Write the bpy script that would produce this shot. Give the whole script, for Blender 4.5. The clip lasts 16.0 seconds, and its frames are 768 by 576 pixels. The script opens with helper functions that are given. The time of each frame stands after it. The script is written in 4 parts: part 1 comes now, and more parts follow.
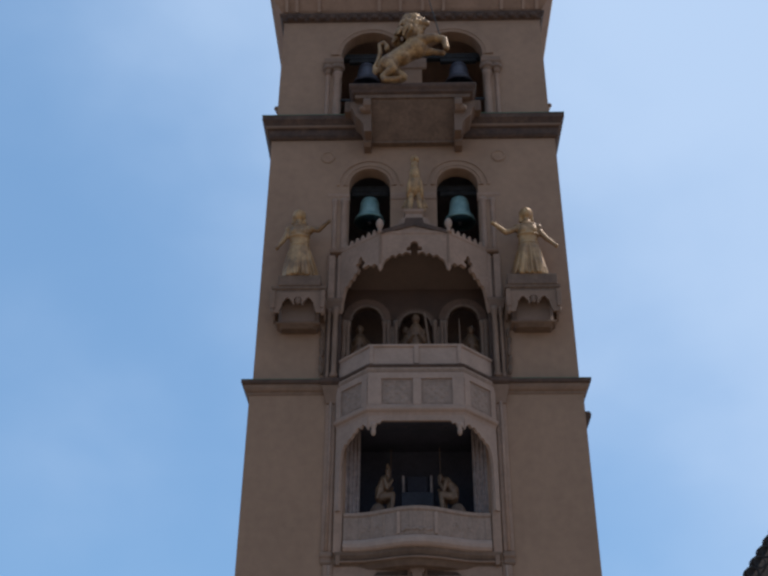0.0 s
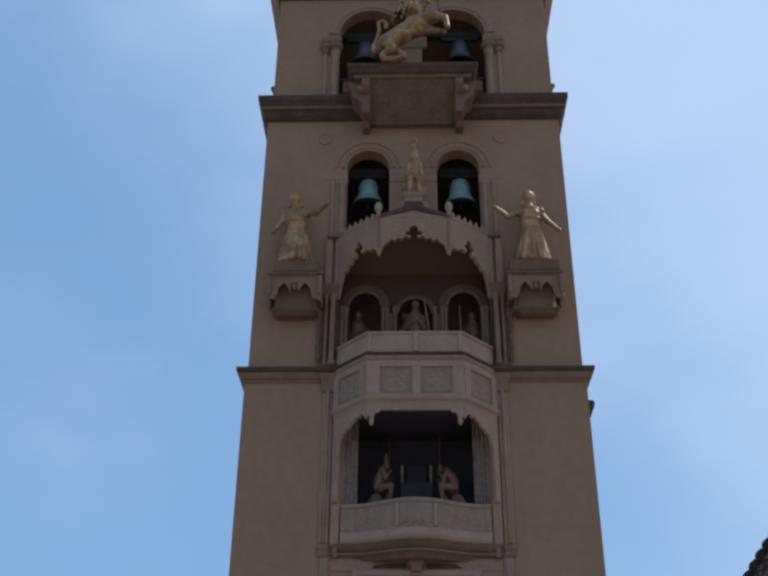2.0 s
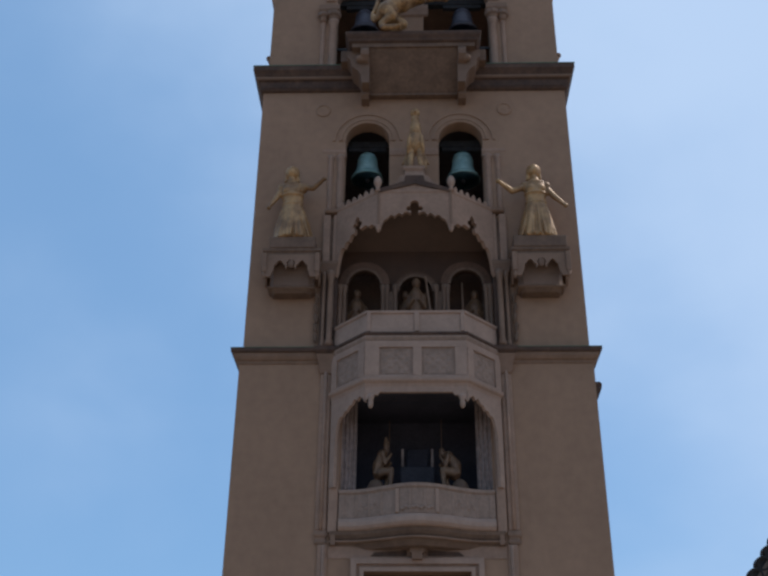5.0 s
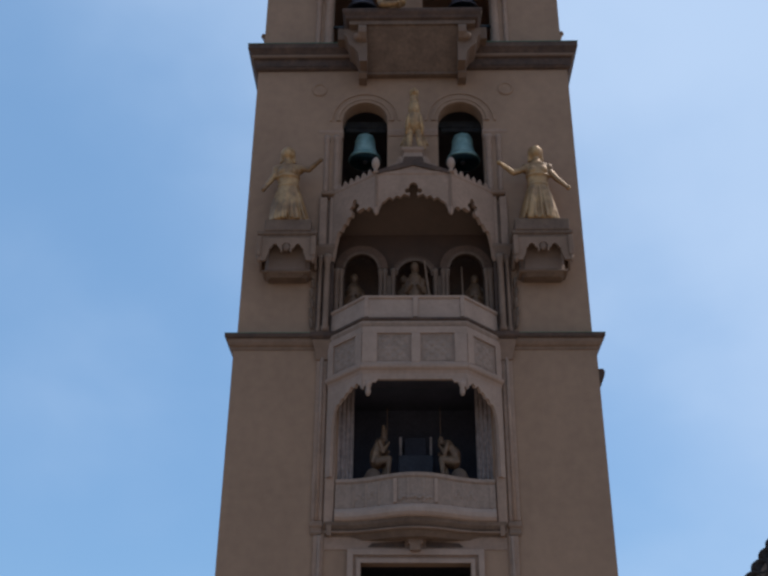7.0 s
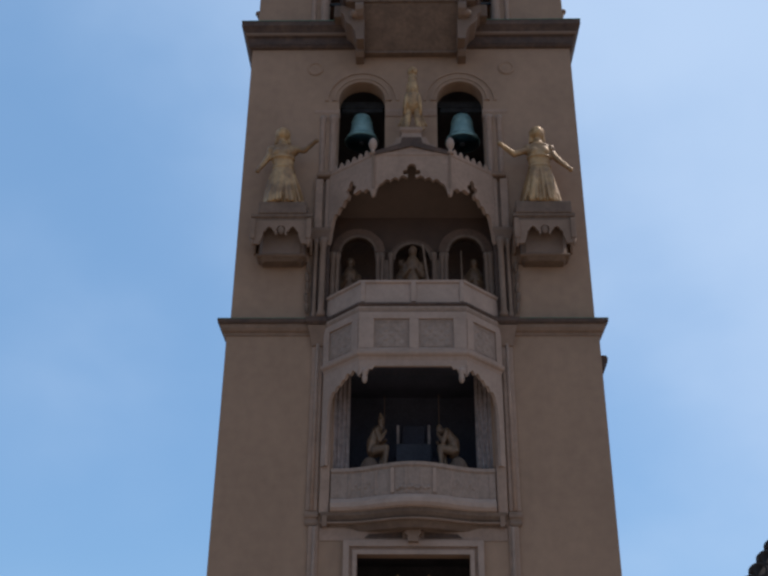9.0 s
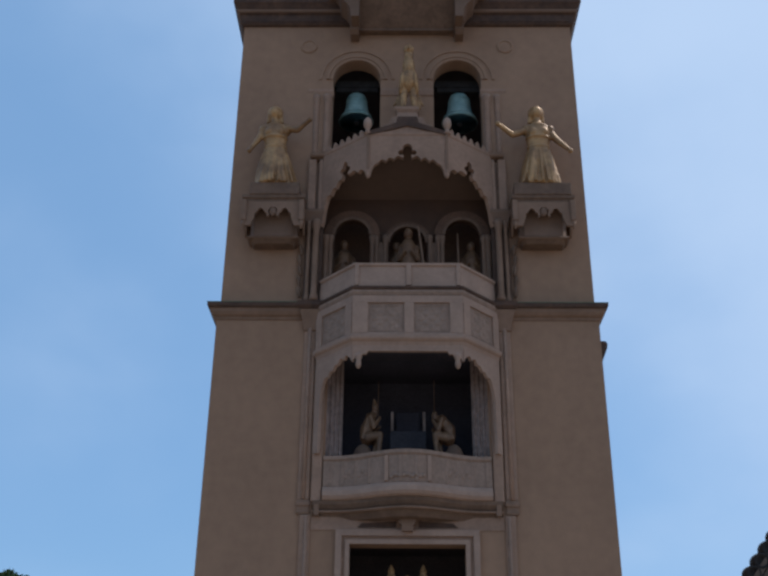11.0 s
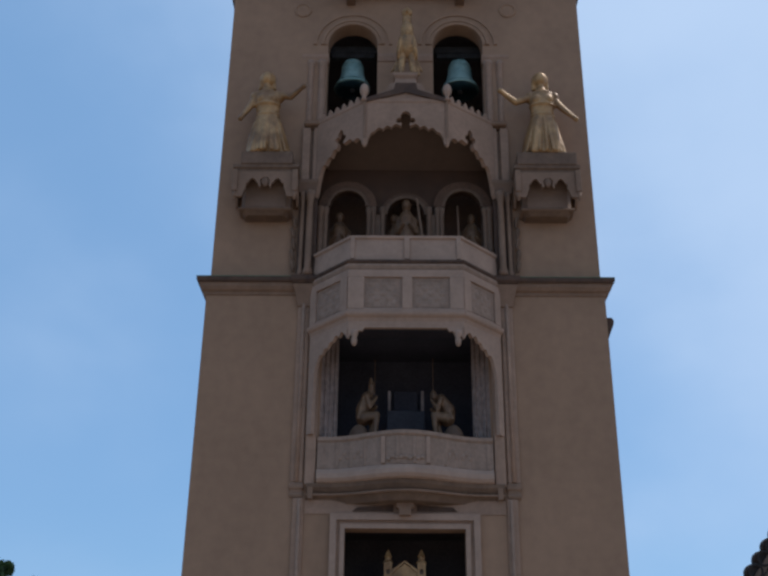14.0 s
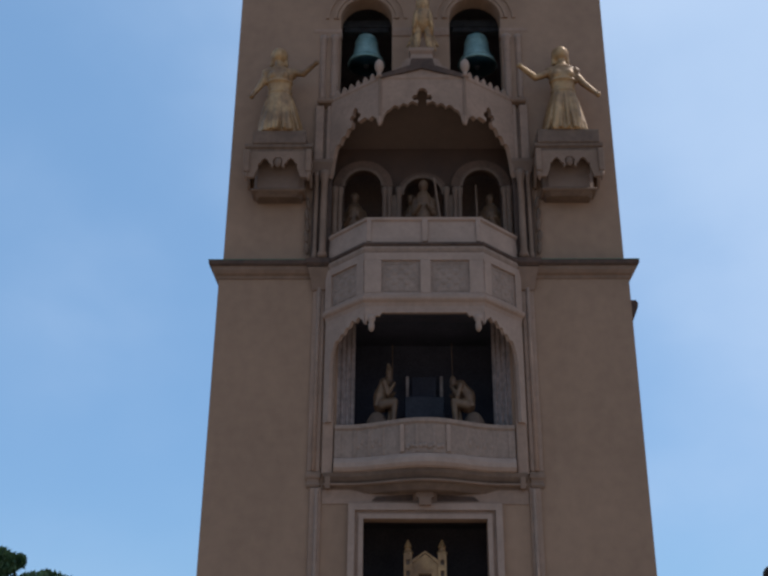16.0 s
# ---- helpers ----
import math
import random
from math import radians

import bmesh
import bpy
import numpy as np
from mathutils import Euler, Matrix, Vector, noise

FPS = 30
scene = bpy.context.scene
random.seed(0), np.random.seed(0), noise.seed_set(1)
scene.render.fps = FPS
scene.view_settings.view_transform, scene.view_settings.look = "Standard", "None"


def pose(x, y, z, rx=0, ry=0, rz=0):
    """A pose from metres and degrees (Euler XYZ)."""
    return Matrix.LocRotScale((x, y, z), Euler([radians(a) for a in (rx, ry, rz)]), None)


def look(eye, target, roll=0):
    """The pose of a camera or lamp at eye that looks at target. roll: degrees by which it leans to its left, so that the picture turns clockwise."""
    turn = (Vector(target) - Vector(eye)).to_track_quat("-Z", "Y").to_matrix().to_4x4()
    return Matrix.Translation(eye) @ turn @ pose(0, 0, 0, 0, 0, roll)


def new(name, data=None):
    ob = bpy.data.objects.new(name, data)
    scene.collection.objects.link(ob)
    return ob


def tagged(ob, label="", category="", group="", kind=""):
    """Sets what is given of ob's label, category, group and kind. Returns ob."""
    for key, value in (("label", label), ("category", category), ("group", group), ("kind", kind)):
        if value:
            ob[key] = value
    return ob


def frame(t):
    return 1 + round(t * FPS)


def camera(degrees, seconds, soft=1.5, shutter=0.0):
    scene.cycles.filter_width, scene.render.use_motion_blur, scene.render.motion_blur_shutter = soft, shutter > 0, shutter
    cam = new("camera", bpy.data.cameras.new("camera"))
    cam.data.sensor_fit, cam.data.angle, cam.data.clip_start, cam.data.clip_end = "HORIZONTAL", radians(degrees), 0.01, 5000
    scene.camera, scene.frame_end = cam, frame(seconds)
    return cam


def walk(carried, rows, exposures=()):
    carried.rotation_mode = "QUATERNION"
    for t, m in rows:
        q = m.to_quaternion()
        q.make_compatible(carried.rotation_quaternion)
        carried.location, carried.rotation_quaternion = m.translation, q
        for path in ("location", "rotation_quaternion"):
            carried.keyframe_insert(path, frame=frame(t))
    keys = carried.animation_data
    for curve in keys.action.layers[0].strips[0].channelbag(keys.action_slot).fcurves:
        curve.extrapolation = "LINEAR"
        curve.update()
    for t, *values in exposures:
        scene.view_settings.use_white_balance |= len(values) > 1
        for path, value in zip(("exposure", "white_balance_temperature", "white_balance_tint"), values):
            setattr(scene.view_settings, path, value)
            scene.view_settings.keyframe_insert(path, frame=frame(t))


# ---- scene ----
from mathutils.geometry import tessellate_polygon

cam = camera(40.96, 16.0, soft=2.7)
# seconds, eye x y z, pitch, yaw, roll
PATH = [
    (0, -0.155, -26.923, 1.684, 30.96, 1.44, -0.35),
    (0.5, -0.153, -26.763, 1.826, 30.68, 1.41, -0.37),
    (1, -0.146, -26.627, 1.954, 30.41, 1.40, -0.39),
    (1.5, -0.136, -26.495, 2.072, 30.13, 1.40, -0.40),
    (2, -0.129, -26.352, 2.181, 29.89, 1.41, -0.42),
    (2.5, -0.128, -26.209, 2.284, 29.66, 1.41, -0.43),
    (3, -0.132, -26.066, 2.381, 29.43, 1.44, -0.39),
    (3.5, -0.132, -25.925, 2.476, 29.19, 1.44, -0.42),
    (4, -0.130, -25.776, 2.573, 28.96, 1.46, -0.41),
    (6.5, -0.170, -25.022, 3.057, 27.77, 1.31, -0.43),
    (7, -0.188, -24.873, 3.150, 27.52, 1.22, -0.42),
    (7.5, -0.204, -24.723, 3.237, 27.28, 1.14, -0.43),
    (8, -0.209, -24.566, 3.319, 27.07, 1.11, -0.42),
    (8.5, -0.204, -24.396, 3.399, 26.86, 1.06, -0.43),
    (9, -0.203, -24.225, 3.470, 26.68, 1.05, -0.42),
    (11.5, -0.225, -23.394, 3.727, 25.82, 0.54, -0.50),
    (12, -0.219, -23.222, 3.785, 25.64, 0.45, -0.48),
    (12.5, -0.210, -23.043, 3.850, 25.46, 0.37, -0.47),
    (13, -0.204, -22.874, 3.921, 25.23, 0.34, -0.48),
    (13.5, -0.215, -22.725, 3.999, 25.00, 0.34, -0.50),
    (14, -0.238, -22.576, 4.089, 24.69, 0.46, -0.51),
    (14.5, -0.268, -22.446, 4.194, 24.36, 0.62, -0.49),
    (15, -0.317, -22.325, 4.313, 23.97, 0.81, -0.43),
    (15.5, -0.376, -22.200, 4.452, 23.54, 0.93, -0.42),
    (16, -0.437, -22.071, 4.608, 23.12, 1.08, -0.36),
]
walk(cam, [(t, pose(x, y, z, 90 + pitch, roll, yaw)) for t, x, y, z, pitch, yaw, roll in PATH])

# ---- sky, sun ----
SUN_EL, SUN_AZ = 58.0, 19.0       # the sun stands to the right of the facade, some way behind its plane
world = bpy.data.worlds.new("sky")
scene.world = world
world.use_nodes = True
wt = world.node_tree
wt.nodes.clear()
w_out = wt.nodes.new("ShaderNodeOutputWorld")
w_bg = wt.nodes.new("ShaderNodeBackground")
w_sky = wt.nodes.new("ShaderNodeTexSky")
w_sky.sky_type = "NISHITA"
w_sky.sun_disc = False
w_sky.sun_elevation = radians(SUN_EL)
w_sky.sun_rotation = radians(90 - SUN_AZ)
w_sky.air_density, w_sky.dust_density, w_sky.ozone_density = 1.0, 0.5, 3.0
w_map = wt.nodes.new("ShaderNodeTexCoord")
w_scale = wt.nodes.new("ShaderNodeMapping")
w_scale.inputs["Scale"].default_value = (1.0, 1.0, 1.4)
w_scale.inputs["Location"].default_value = (0.37, 0.1, 0.0)
w_noise = wt.nodes.new("ShaderNodeTexNoise")
w_noise.inputs["Scale"].default_value = 4.6
w_noise.inputs["Detail"].default_value = 7.0
w_noise.inputs["Roughness"].default_value = 0.45
w_noise.inputs["Distortion"].default_value = 0.1
w_sep = wt.nodes.new("ShaderNodeSeparateXYZ")
w_side = wt.nodes.new("ShaderNodeMapRange")
w_side.inputs["From Min"].default_value, w_side.inputs["From Max"].default_value = 0.26, 1.08
w_side.inputs["To Min"].default_value, w_side.inputs["To Max"].default_value = -0.12, 0.54
w_add = wt.nodes.new("ShaderNodeMath")
w_ramp = wt.nodes.new("ShaderNodeMapRange")
w_ramp.interpolation_type = "SMOOTHSTEP"
w_ramp.inputs["From Min"].default_value, w_ramp.inputs["From Max"].default_value = 0.32, 1.08
w_ramp.inputs["To Min"].default_value, w_ramp.inputs["To Max"].default_value = 0.02, 0.95
w_mix = wt.nodes.new("ShaderNodeMix")
w_mix.data_type = "RGBA"
CLOUD = (3.62, 4.78, 6.60, 1)
w_mix.inputs[7].default_value = CLOUD
w_bg.inputs["Strength"].default_value = 0.14
wt.links.new(w_map.outputs["Generated"], w_scale.inputs["Vector"])
wt.links.new(w_scale.outputs["Vector"], w_noise.inputs["Vector"])
wt.links.new(w_map.outputs["Generated"], w_sep.inputs[0])
w_up = wt.nodes.new("ShaderNodeMath")             # the clouds thicken to the right and upwards
w_up.operation = "MULTIPLY_ADD"
w_up.inputs[1].default_value = 1.15
wt.links.new(w_sep.outputs["Z"], w_up.inputs[0])
wt.links.new(w_sep.outputs["X"], w_up.inputs[2])
wt.links.new(w_up.outputs[0], w_side.inputs["Value"])
w_soft = wt.nodes.new("ShaderNodeMapRange")       # thin, even cirrus: little contrast in the cover
w_soft.clamp = False
w_soft.inputs["To Min"].default_value, w_soft.inputs["To Max"].default_value = 0.20, 0.80
wt.links.new(w_noise.outputs["Fac"], w_soft.inputs["Value"])
wt.links.new(w_soft.outputs["Result"], w_add.inputs[0])
wt.links.new(w_side.outputs["Result"], w_add.inputs[1])
wt.links.new(w_add.outputs[0], w_ramp.inputs["Value"])
wt.links.new(w_ramp.outputs["Result"], w_mix.inputs[0])
w_tint = wt.nodes.new("ShaderNodeMix")
w_tint.data_type, w_tint.blend_type = "RGBA", "MULTIPLY"
w_tint.inputs[0].default_value = 1.0
w_tint.inputs[7].default_value = (0.80, 1.03, 1.14, 1)      # clean summer air
wt.links.new(w_sky.outputs["Color"], w_tint.inputs[6])
w_haze = wt.nodes.new("ShaderNodeMix")          # an even summer haze over the whole sky
w_haze.data_type = "RGBA"
w_haze.inputs[0].default_value = 0.72
w_haze.inputs[7].default_value = (1.62, 2.97, 5.05, 1)
wt.links.new(w_tint.outputs[2], w_haze.inputs[6])
wt.links.new(w_haze.outputs[2], w_mix.inputs[6])
wt.links.new(w_mix.outputs[2], w_bg.inputs["Color"])
wt.links.new(w_bg.outputs[0], w_out.inputs[0])

sun = new("sun", bpy.data.lights.new("sun", "SUN"))
sun.data.energy, sun.data.angle, sun.data.color = 2.6, radians(0.5), (1.0, 0.95, 0.87)
el, az = radians(SUN_EL), radians(SUN_AZ)
sun.matrix_world = look((math.cos(el) * math.cos(az) * 90, math.cos(el) * math.sin(az) * 90, math.sin(el) * 90), (0, 0, 0))


# ---- materials ----
def material(name, dark, light, rough=0.85, metal=0.0, scale=1.2, fine=22.0, bump=0.25, stain=0.25, streak=1.0, vary=0.0):
    """A weathered surface: broad mottling, fine grain, rain streaks and relief."""
    m = bpy.data.materials.new(name)
    m.use_nodes = True
    t = m.node_tree
    p = t.nodes["Principled BSDF"]
    co = t.nodes.new("ShaderNodeTexCoord")
    mp = t.nodes.new("ShaderNodeMapping")
    mp.inputs["Scale"].default_value = (1, 1, streak)
    geo = t.nodes.new("ShaderNodeNewGeometry")
    big = t.nodes.new("ShaderNodeTexNoise")
    big.inputs["Scale"].default_value, big.inputs["Detail"].default_value, big.inputs["Roughness"].default_value = scale, 6, 0.6
    small = t.nodes.new("ShaderNodeTexNoise")
    small.inputs["Scale"].default_value, small.inputs["Detail"].default_value = fine, 4
    t.links.new(geo.outputs["Position"], mp.inputs["Vector"])
    t.links.new(mp.outputs["Vector"], big.inputs["Vector"])
    t.links.new(geo.outputs["Position"], small.inputs["Vector"])
    mix = t.nodes.new("ShaderNodeMix")
    mix.data_type = "RGBA"
    mix.inputs[6].default_value, mix.inputs[7].default_value = (*dark, 1), (*light, 1)
    rng = t.nodes.new("ShaderNodeMapRange")
    rng.inputs["From Min"].default_value, rng.inputs["From Max"].default_value = 0.33, 0.67
    t.links.new(big.outputs["Fac"], rng.inputs["Value"])
    t.links.new(rng.outputs["Result"], mix.inputs[0])
    hsv = t.nodes.new("ShaderNodeHueSaturation")
    val = t.nodes.new("ShaderNodeMapRange")
    val.inputs["From Min"].default_value, val.inputs["From Max"].default_value = 0.3, 0.7
    val.inputs["To Min"].default_value, val.inputs["To Max"].default_value = 1 - stain, 1 + stain
    t.links.new(small.outputs["Fac"], val.inputs["Value"])
    last = val.outputs["Result"]
    if vary:
        info = t.nodes.new("ShaderNodeObjectInfo")
        r2 = t.nodes.new("ShaderNodeMapRange")
        r2.inputs["To Min"].default_value, r2.inputs["To Max"].default_value = 1 - vary, 1 + vary
        mul = t.nodes.new("ShaderNodeMath")
        mul.operation = "MULTIPLY"
        t.links.new(info.outputs["Random"], r2.inputs["Value"])
        t.links.new(last, mul.inputs[0])
        t.links.new(r2.outputs["Result"], mul.inputs[1])
        last = mul.outputs[0]
    t.links.new(last, hsv.inputs["Value"])
    t.links.new(mix.outputs[2], hsv.inputs["Color"])
    t.links.new(hsv.outputs["Color"], p.inputs["Base Color"])
    bp = t.nodes.new("ShaderNodeBump")
    bp.inputs["Strength"].default_value, bp.inputs["Distance"].default_value = bump, 0.02
    t.links.new(small.outputs["Fac"], bp.inputs["Height"])
    t.links.new(bp.outputs["Normal"], p.inputs["Normal"])
    p.inputs["Roughness"].default_value, p.inputs["Metallic"].default_value = rough, metal
    return m


WALL = material("wall_stone", (0.241, 0.136, 0.082), (0.290, 0.165, 0.100), scale=0.7, fine=4.0, stain=0.07, streak=0.45, bump=0.08, vary=0.01)
TRIM = material("trim_stone", (0.231, 0.137, 0.091), (0.305, 0.181, 0.122), scale=1.6, fine=9.0, stain=0.08, bump=0.12, vary=0.02)
PALE = material("pale_stone", (0.268, 0.170, 0.122), (0.335, 0.213, 0.154), scale=1.8, fine=9.0, stain=0.07, bump=0.12, vary=0.02)
PANEL = material("panel_stone", (0.214, 0.138, 0.100), (0.280, 0.181, 0.132), scale=5.0, fine=14.0, stain=0.10, bump=0.15, vary=0.03)
# rain-blackened stone; also the colour of painted shade in gaps and recesses
GRIME_SHADE = material("blackened_shaded_stone", (0.048, 0.023, 0.0135), (0.088, 0.044, 0.026), scale=2.2, fine=9.0, stain=0.2)
# inner loggia wall: the canopy's shade is put into this dark colour
LOGGIA_SHADE = material("loggia_shade_stone", (0.054, 0.024, 0.012), (0.076, 0.034, 0.017), scale=0.9, fine=5.0, stain=0.06, bump=0.05)
# wall stone in a darker copy, for weathered parts and for painted shade
DUSK = material("weathered_shaded_stone", (0.135, 0.076, 0.048), (0.170, 0.097, 0.062), scale=1.2, fine=7.0, stain=0.06, bump=0.08)
# canopy vault, with the shade of the underside mixed into its stone
VAULT = material("shaded_vault_stone", (0.086, 0.048, 0.031), (0.102, 0.058, 0.038), scale=0.8, fine=5.0, stain=0.05, bump=0.04)
# brown stone; on undersides and ledges the tone also carries their shade
BROWN = material("brown_shaded_stone", (0.109, 0.061, 0.038), (0.155, 0.089, 0.056), scale=2.2, fine=9.0, stain=0.15)
MID = material("dusky_stone", (0.167, 0.095, 0.059), (0.215, 0.123, 0.079), scale=1.8, fine=8.0, stain=0.08, bump=0.12)
# green of the strips added along cornice tops to imitate lens colour fringing
FRINGE = material("green_fringe", (0.06, 0.12, 0.08), (0.10, 0.17, 0.11), rough=0.6, scale=4.0)
GOLD = material("gilded_bronze", (0.14, 0.062, 0.022), (0.42, 0.235, 0.098), rough=0.5, metal=0.25, scale=1.6, fine=7.0, stain=0.20, bump=0.35)
AGED = material("aged_gilding", (0.13, 0.058, 0.020), (0.42, 0.235, 0.098), rough=0.5, metal=0.25, scale=2.8, fine=13.0, stain=0.30, bump=0.6)
DULL = material("dull_gilding", (0.10, 0.050, 0.026), (0.19, 0.105, 0.055), rough=0.55, metal=0.2, scale=2.5, fine=9.0, stain=0.2, bump=0.3)
BELL = material("green_bronze", (0.15, 0.255, 0.24), (0.26, 0.37, 0.345), rough=0.6, metal=0.1, scale=3.0, fine=10.0, stain=0.1)
IRON = material("dark_iron", (0.018, 0.017, 0.018), (0.035, 0.033, 0.035), rough=0.9, metal=0.0, scale=4)
# chamber, stage and belfry insides: near-black colour stands for their shade
NIGHT = material("interior_shade", (0.040, 0.029, 0.030), (0.064, 0.048, 0.048), scale=1.5)
# niche back and loggia arch rings: umber that holds the recess's shade
UMBER = material("umber_recess_shade", (0.085, 0.042, 0.024), (0.120, 0.060, 0.035), scale=1.4)
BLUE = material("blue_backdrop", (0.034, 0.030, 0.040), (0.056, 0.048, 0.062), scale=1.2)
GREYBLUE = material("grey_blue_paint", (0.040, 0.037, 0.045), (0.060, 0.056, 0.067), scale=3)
CLOTH = material("grey_curtain", (0.215, 0.153, 0.130), (0.305, 0.218, 0.186), scale=3, fine=8, bump=0.1)
PAVING = material("pale_paving", (0.26, 0.215, 0.17), (0.34, 0.285, 0.23), scale=0.3, fine=6.0)
TILE = material("roof_tile", (0.008, 0.006, 0.006), (0.022, 0.015, 0.013), scale=5, fine=12, vary=0.15)
PLASTER = material("house_plaster", (0.07, 0.045, 0.034), (0.11, 0.075, 0.055), scale=0.8, fine=8)
BARK = material("bark", (0.05, 0.035, 0.025), (0.12, 0.09, 0.07), scale=6)
LEAF = material("leaf", (0.02, 0.05, 0.014), (0.07, 0.12, 0.035), rough=0.6, scale=2.5, fine=10, vary=0.1)


# ---- shapes ----
def add_box(bm, x0, x1, y0, y1, z0, z1, bevel=0.0):
    made = bmesh.ops.create_cube(bm, size=1, matrix=pose((x0 + x1) / 2, (y0 + y1) / 2, (z0 + z1) / 2) @ Matrix.Diagonal((x1 - x0, y1 - y0, z1 - z0, 1)))
    if bevel:
        edges = list({e for v in made["verts"] for e in v.link_edges})
        bmesh.ops.bevel(bm, geom=edges, offset=bevel, segments=2, affect="EDGES", profile=0.6)
    return bm


def box(x0, x1, y0, y1, z0, z1, bevel=0.0):
    return add_box(bmesh.new(), x0, x1, y0, y1, z0, z1, bevel)


def add_plate(bm, loops, y0, y1, m=None):
    """A slab between y0 and y1 whose outline (first loop) and holes are given in x, z."""
    m = m or Matrix()
    fronts, backs = [], []
    for lp in loops:
        fronts.append([bm.verts.new(m @ Vector((x, y0, z))) for x, z in lp])
        backs.append([bm.verts.new(m @ Vector((x, y1, z))) for x, z in lp])
    flat_f, flat_b = [v for l in fronts for v in l], [v for l in backs for v in l]
    for tri in tessellate_polygon([[Vector((x, z, 0)) for x, z in lp] for lp in loops]):
        if len(set(tri)) == 3:
            for vs, rev in ((flat_f, False), (flat_b, True)):
                try:
                    bm.faces.new([vs[i] for i in (reversed(tri) if rev else tri)])
                except ValueError:
                    pass
    for f, b in zip(fronts, backs):
        for i in range(len(f)):
            j = (i + 1) % len(f)
            bm.faces.new((f[i], f[j], b[j], b[i]))
    bmesh.ops.recalc_face_normals(bm, faces=bm.faces)
    return bm


def plate(loops, y0, y1, m=None):
    return add_plate(bmesh.new(), loops, y0, y1, m)


def rect(x0, x1, z0, z1):
    return [(x0, z0), (x1, z0), (x1, z1), (x0, z1)]


def arch(cx, r, z0, spring, n=20, rise=1.0):
    pts = [(cx + r, z0)]
    pts += [(cx + r * math.cos(math.pi * i / n), spring + rise * r * math.sin(math.pi * i / n)) for i in range(n + 1)]
    return pts + [(cx - r, z0)]


def arc_band(cx, r0, r1, spring, n=22, rise=1.0):
    out = [(cx + r1 * math.cos(math.pi * i / n), spring + rise * r1 * math.sin(math.pi * i / n)) for i in range(n + 1)]
    inn = [(cx + r0 * math.cos(math.pi * i / n), spring + rise * r0 * math.sin(math.pi * i / n)) for i in range(n, -1, -1)]
    return out + inn


def sweep(plan, profile, closed=False):
    """A moulding: the closed profile (outward offset, height) carried along the plan (x, y), whose outer side is to the right of its run."""
    bm = bmesh.new()
    n = len(plan)
    rows = []
    for i in range(n):
        p = Vector(plan[i])
        a = Vector(plan[i - 1]) if (i > 0 or closed) else None
        b = Vector(plan[(i + 1) % n]) if (i < n - 1 or closed) else None
        ds = [d.normalized() for d in ((p - a) if a is not None else None, (b - p) if b is not None else None) if d is not None]
        ns = [Vector((d.y, -d.x)) for d in ds]
        nn = sum(ns, Vector((0, 0))).normalized()
        k = 1 / max(0.3, nn.dot(ns[0]))
        rows.append([bm.verts.new((p.x + nn.x * o * k, p.y + nn.y * o * k, z)) for o, z in profile])
    m = len(profile)
    for i in range(n if closed else n - 1):
        r, s = rows[i], rows[(i + 1) % n]
        for j in range(m):
            bm.faces.new((r[j], s[j], s[(j + 1) % m], r[(j + 1) % m]))
    if not closed:
        bm.faces.new(rows[0])
        bm.faces.new(list(reversed(rows[-1])))
    bmesh.ops.recalc_face_normals(bm, faces=bm.faces)
    return bm


def lathe(profile, n=28, m=None):
    bm = bmesh.new()
    rows = [[bm.verts.new((r * math.cos(2 * math.pi * i / n), r * math.sin(2 * math.pi * i / n), z)) for i in range(n)] for r, z in profile]
    for a, b in zip(rows, rows[1:]):
        for i in range(n):
            bm.faces.new((a[i], a[(i + 1) % n], b[(i + 1) % n], b[i]))
    bmesh.ops.remove_doubles(bm, verts=bm.verts, dist=1e-5)
    bmesh.ops.holes_fill(bm, edges=bm.edges, sides=0)
    bmesh.ops.recalc_face_normals(bm, faces=bm.faces)
    if m:
        bm.transform(m)
    return bm


def limb(bm, a, b, ra, rb, n=12):
    """A tapered, round-ended limb from a to b."""
    a, b = Vector(a), Vector(b)
    d = b - a
    turn = d.to_track_quat("Z", "Y").to_matrix().to_4x4()
    bmesh.ops.create_cone(bm, cap_ends=True, segments=n, radius1=ra, radius2=rb, depth=d.length, matrix=Matrix.Translation((a + b) / 2) @ turn)
    for c, r in ((a, ra), (b, rb)):
        bmesh.ops.create_icosphere(bm, subdivisions=2, radius=r, matrix=Matrix.Translation(c))


def blob(bm, c, sx, sy, sz, rx=0, ry=0, rz=0):
    bmesh.ops.create_icosphere(bm, subdivisions=3, radius=1, matrix=pose(*c, rx, ry, rz) @ Matrix.Diagonal((sx, sy, sz, 1)))


def mesh_of(name, bm, mat, smooth=False):
    me = bpy.data.meshes.new(name)
    bm.to_mesh(me)
    bm.free()
    me.materials.append(mat)
    if smooth:
        me.shade_smooth()
    return me


def part(name, bm, mat, parent, label="", smooth=False):
    ob = new(name, mesh_of(name, bm, mat, smooth))
    ob.parent = parent
    if parent is not None:
        ob.matrix_parent_inverse = WORLD_OF[parent.name].inverted() if parent.name in WORLD_OF else Matrix()
    if label:
        ob["label"] = label
    return ob


WORLD_OF = {}


def thing(name, at, label, category, group=""):
    ob = new(name)
    ob.location = at
    WORLD_OF[ob.name] = Matrix.Translation(at)
    return tagged(ob, label, category, group)


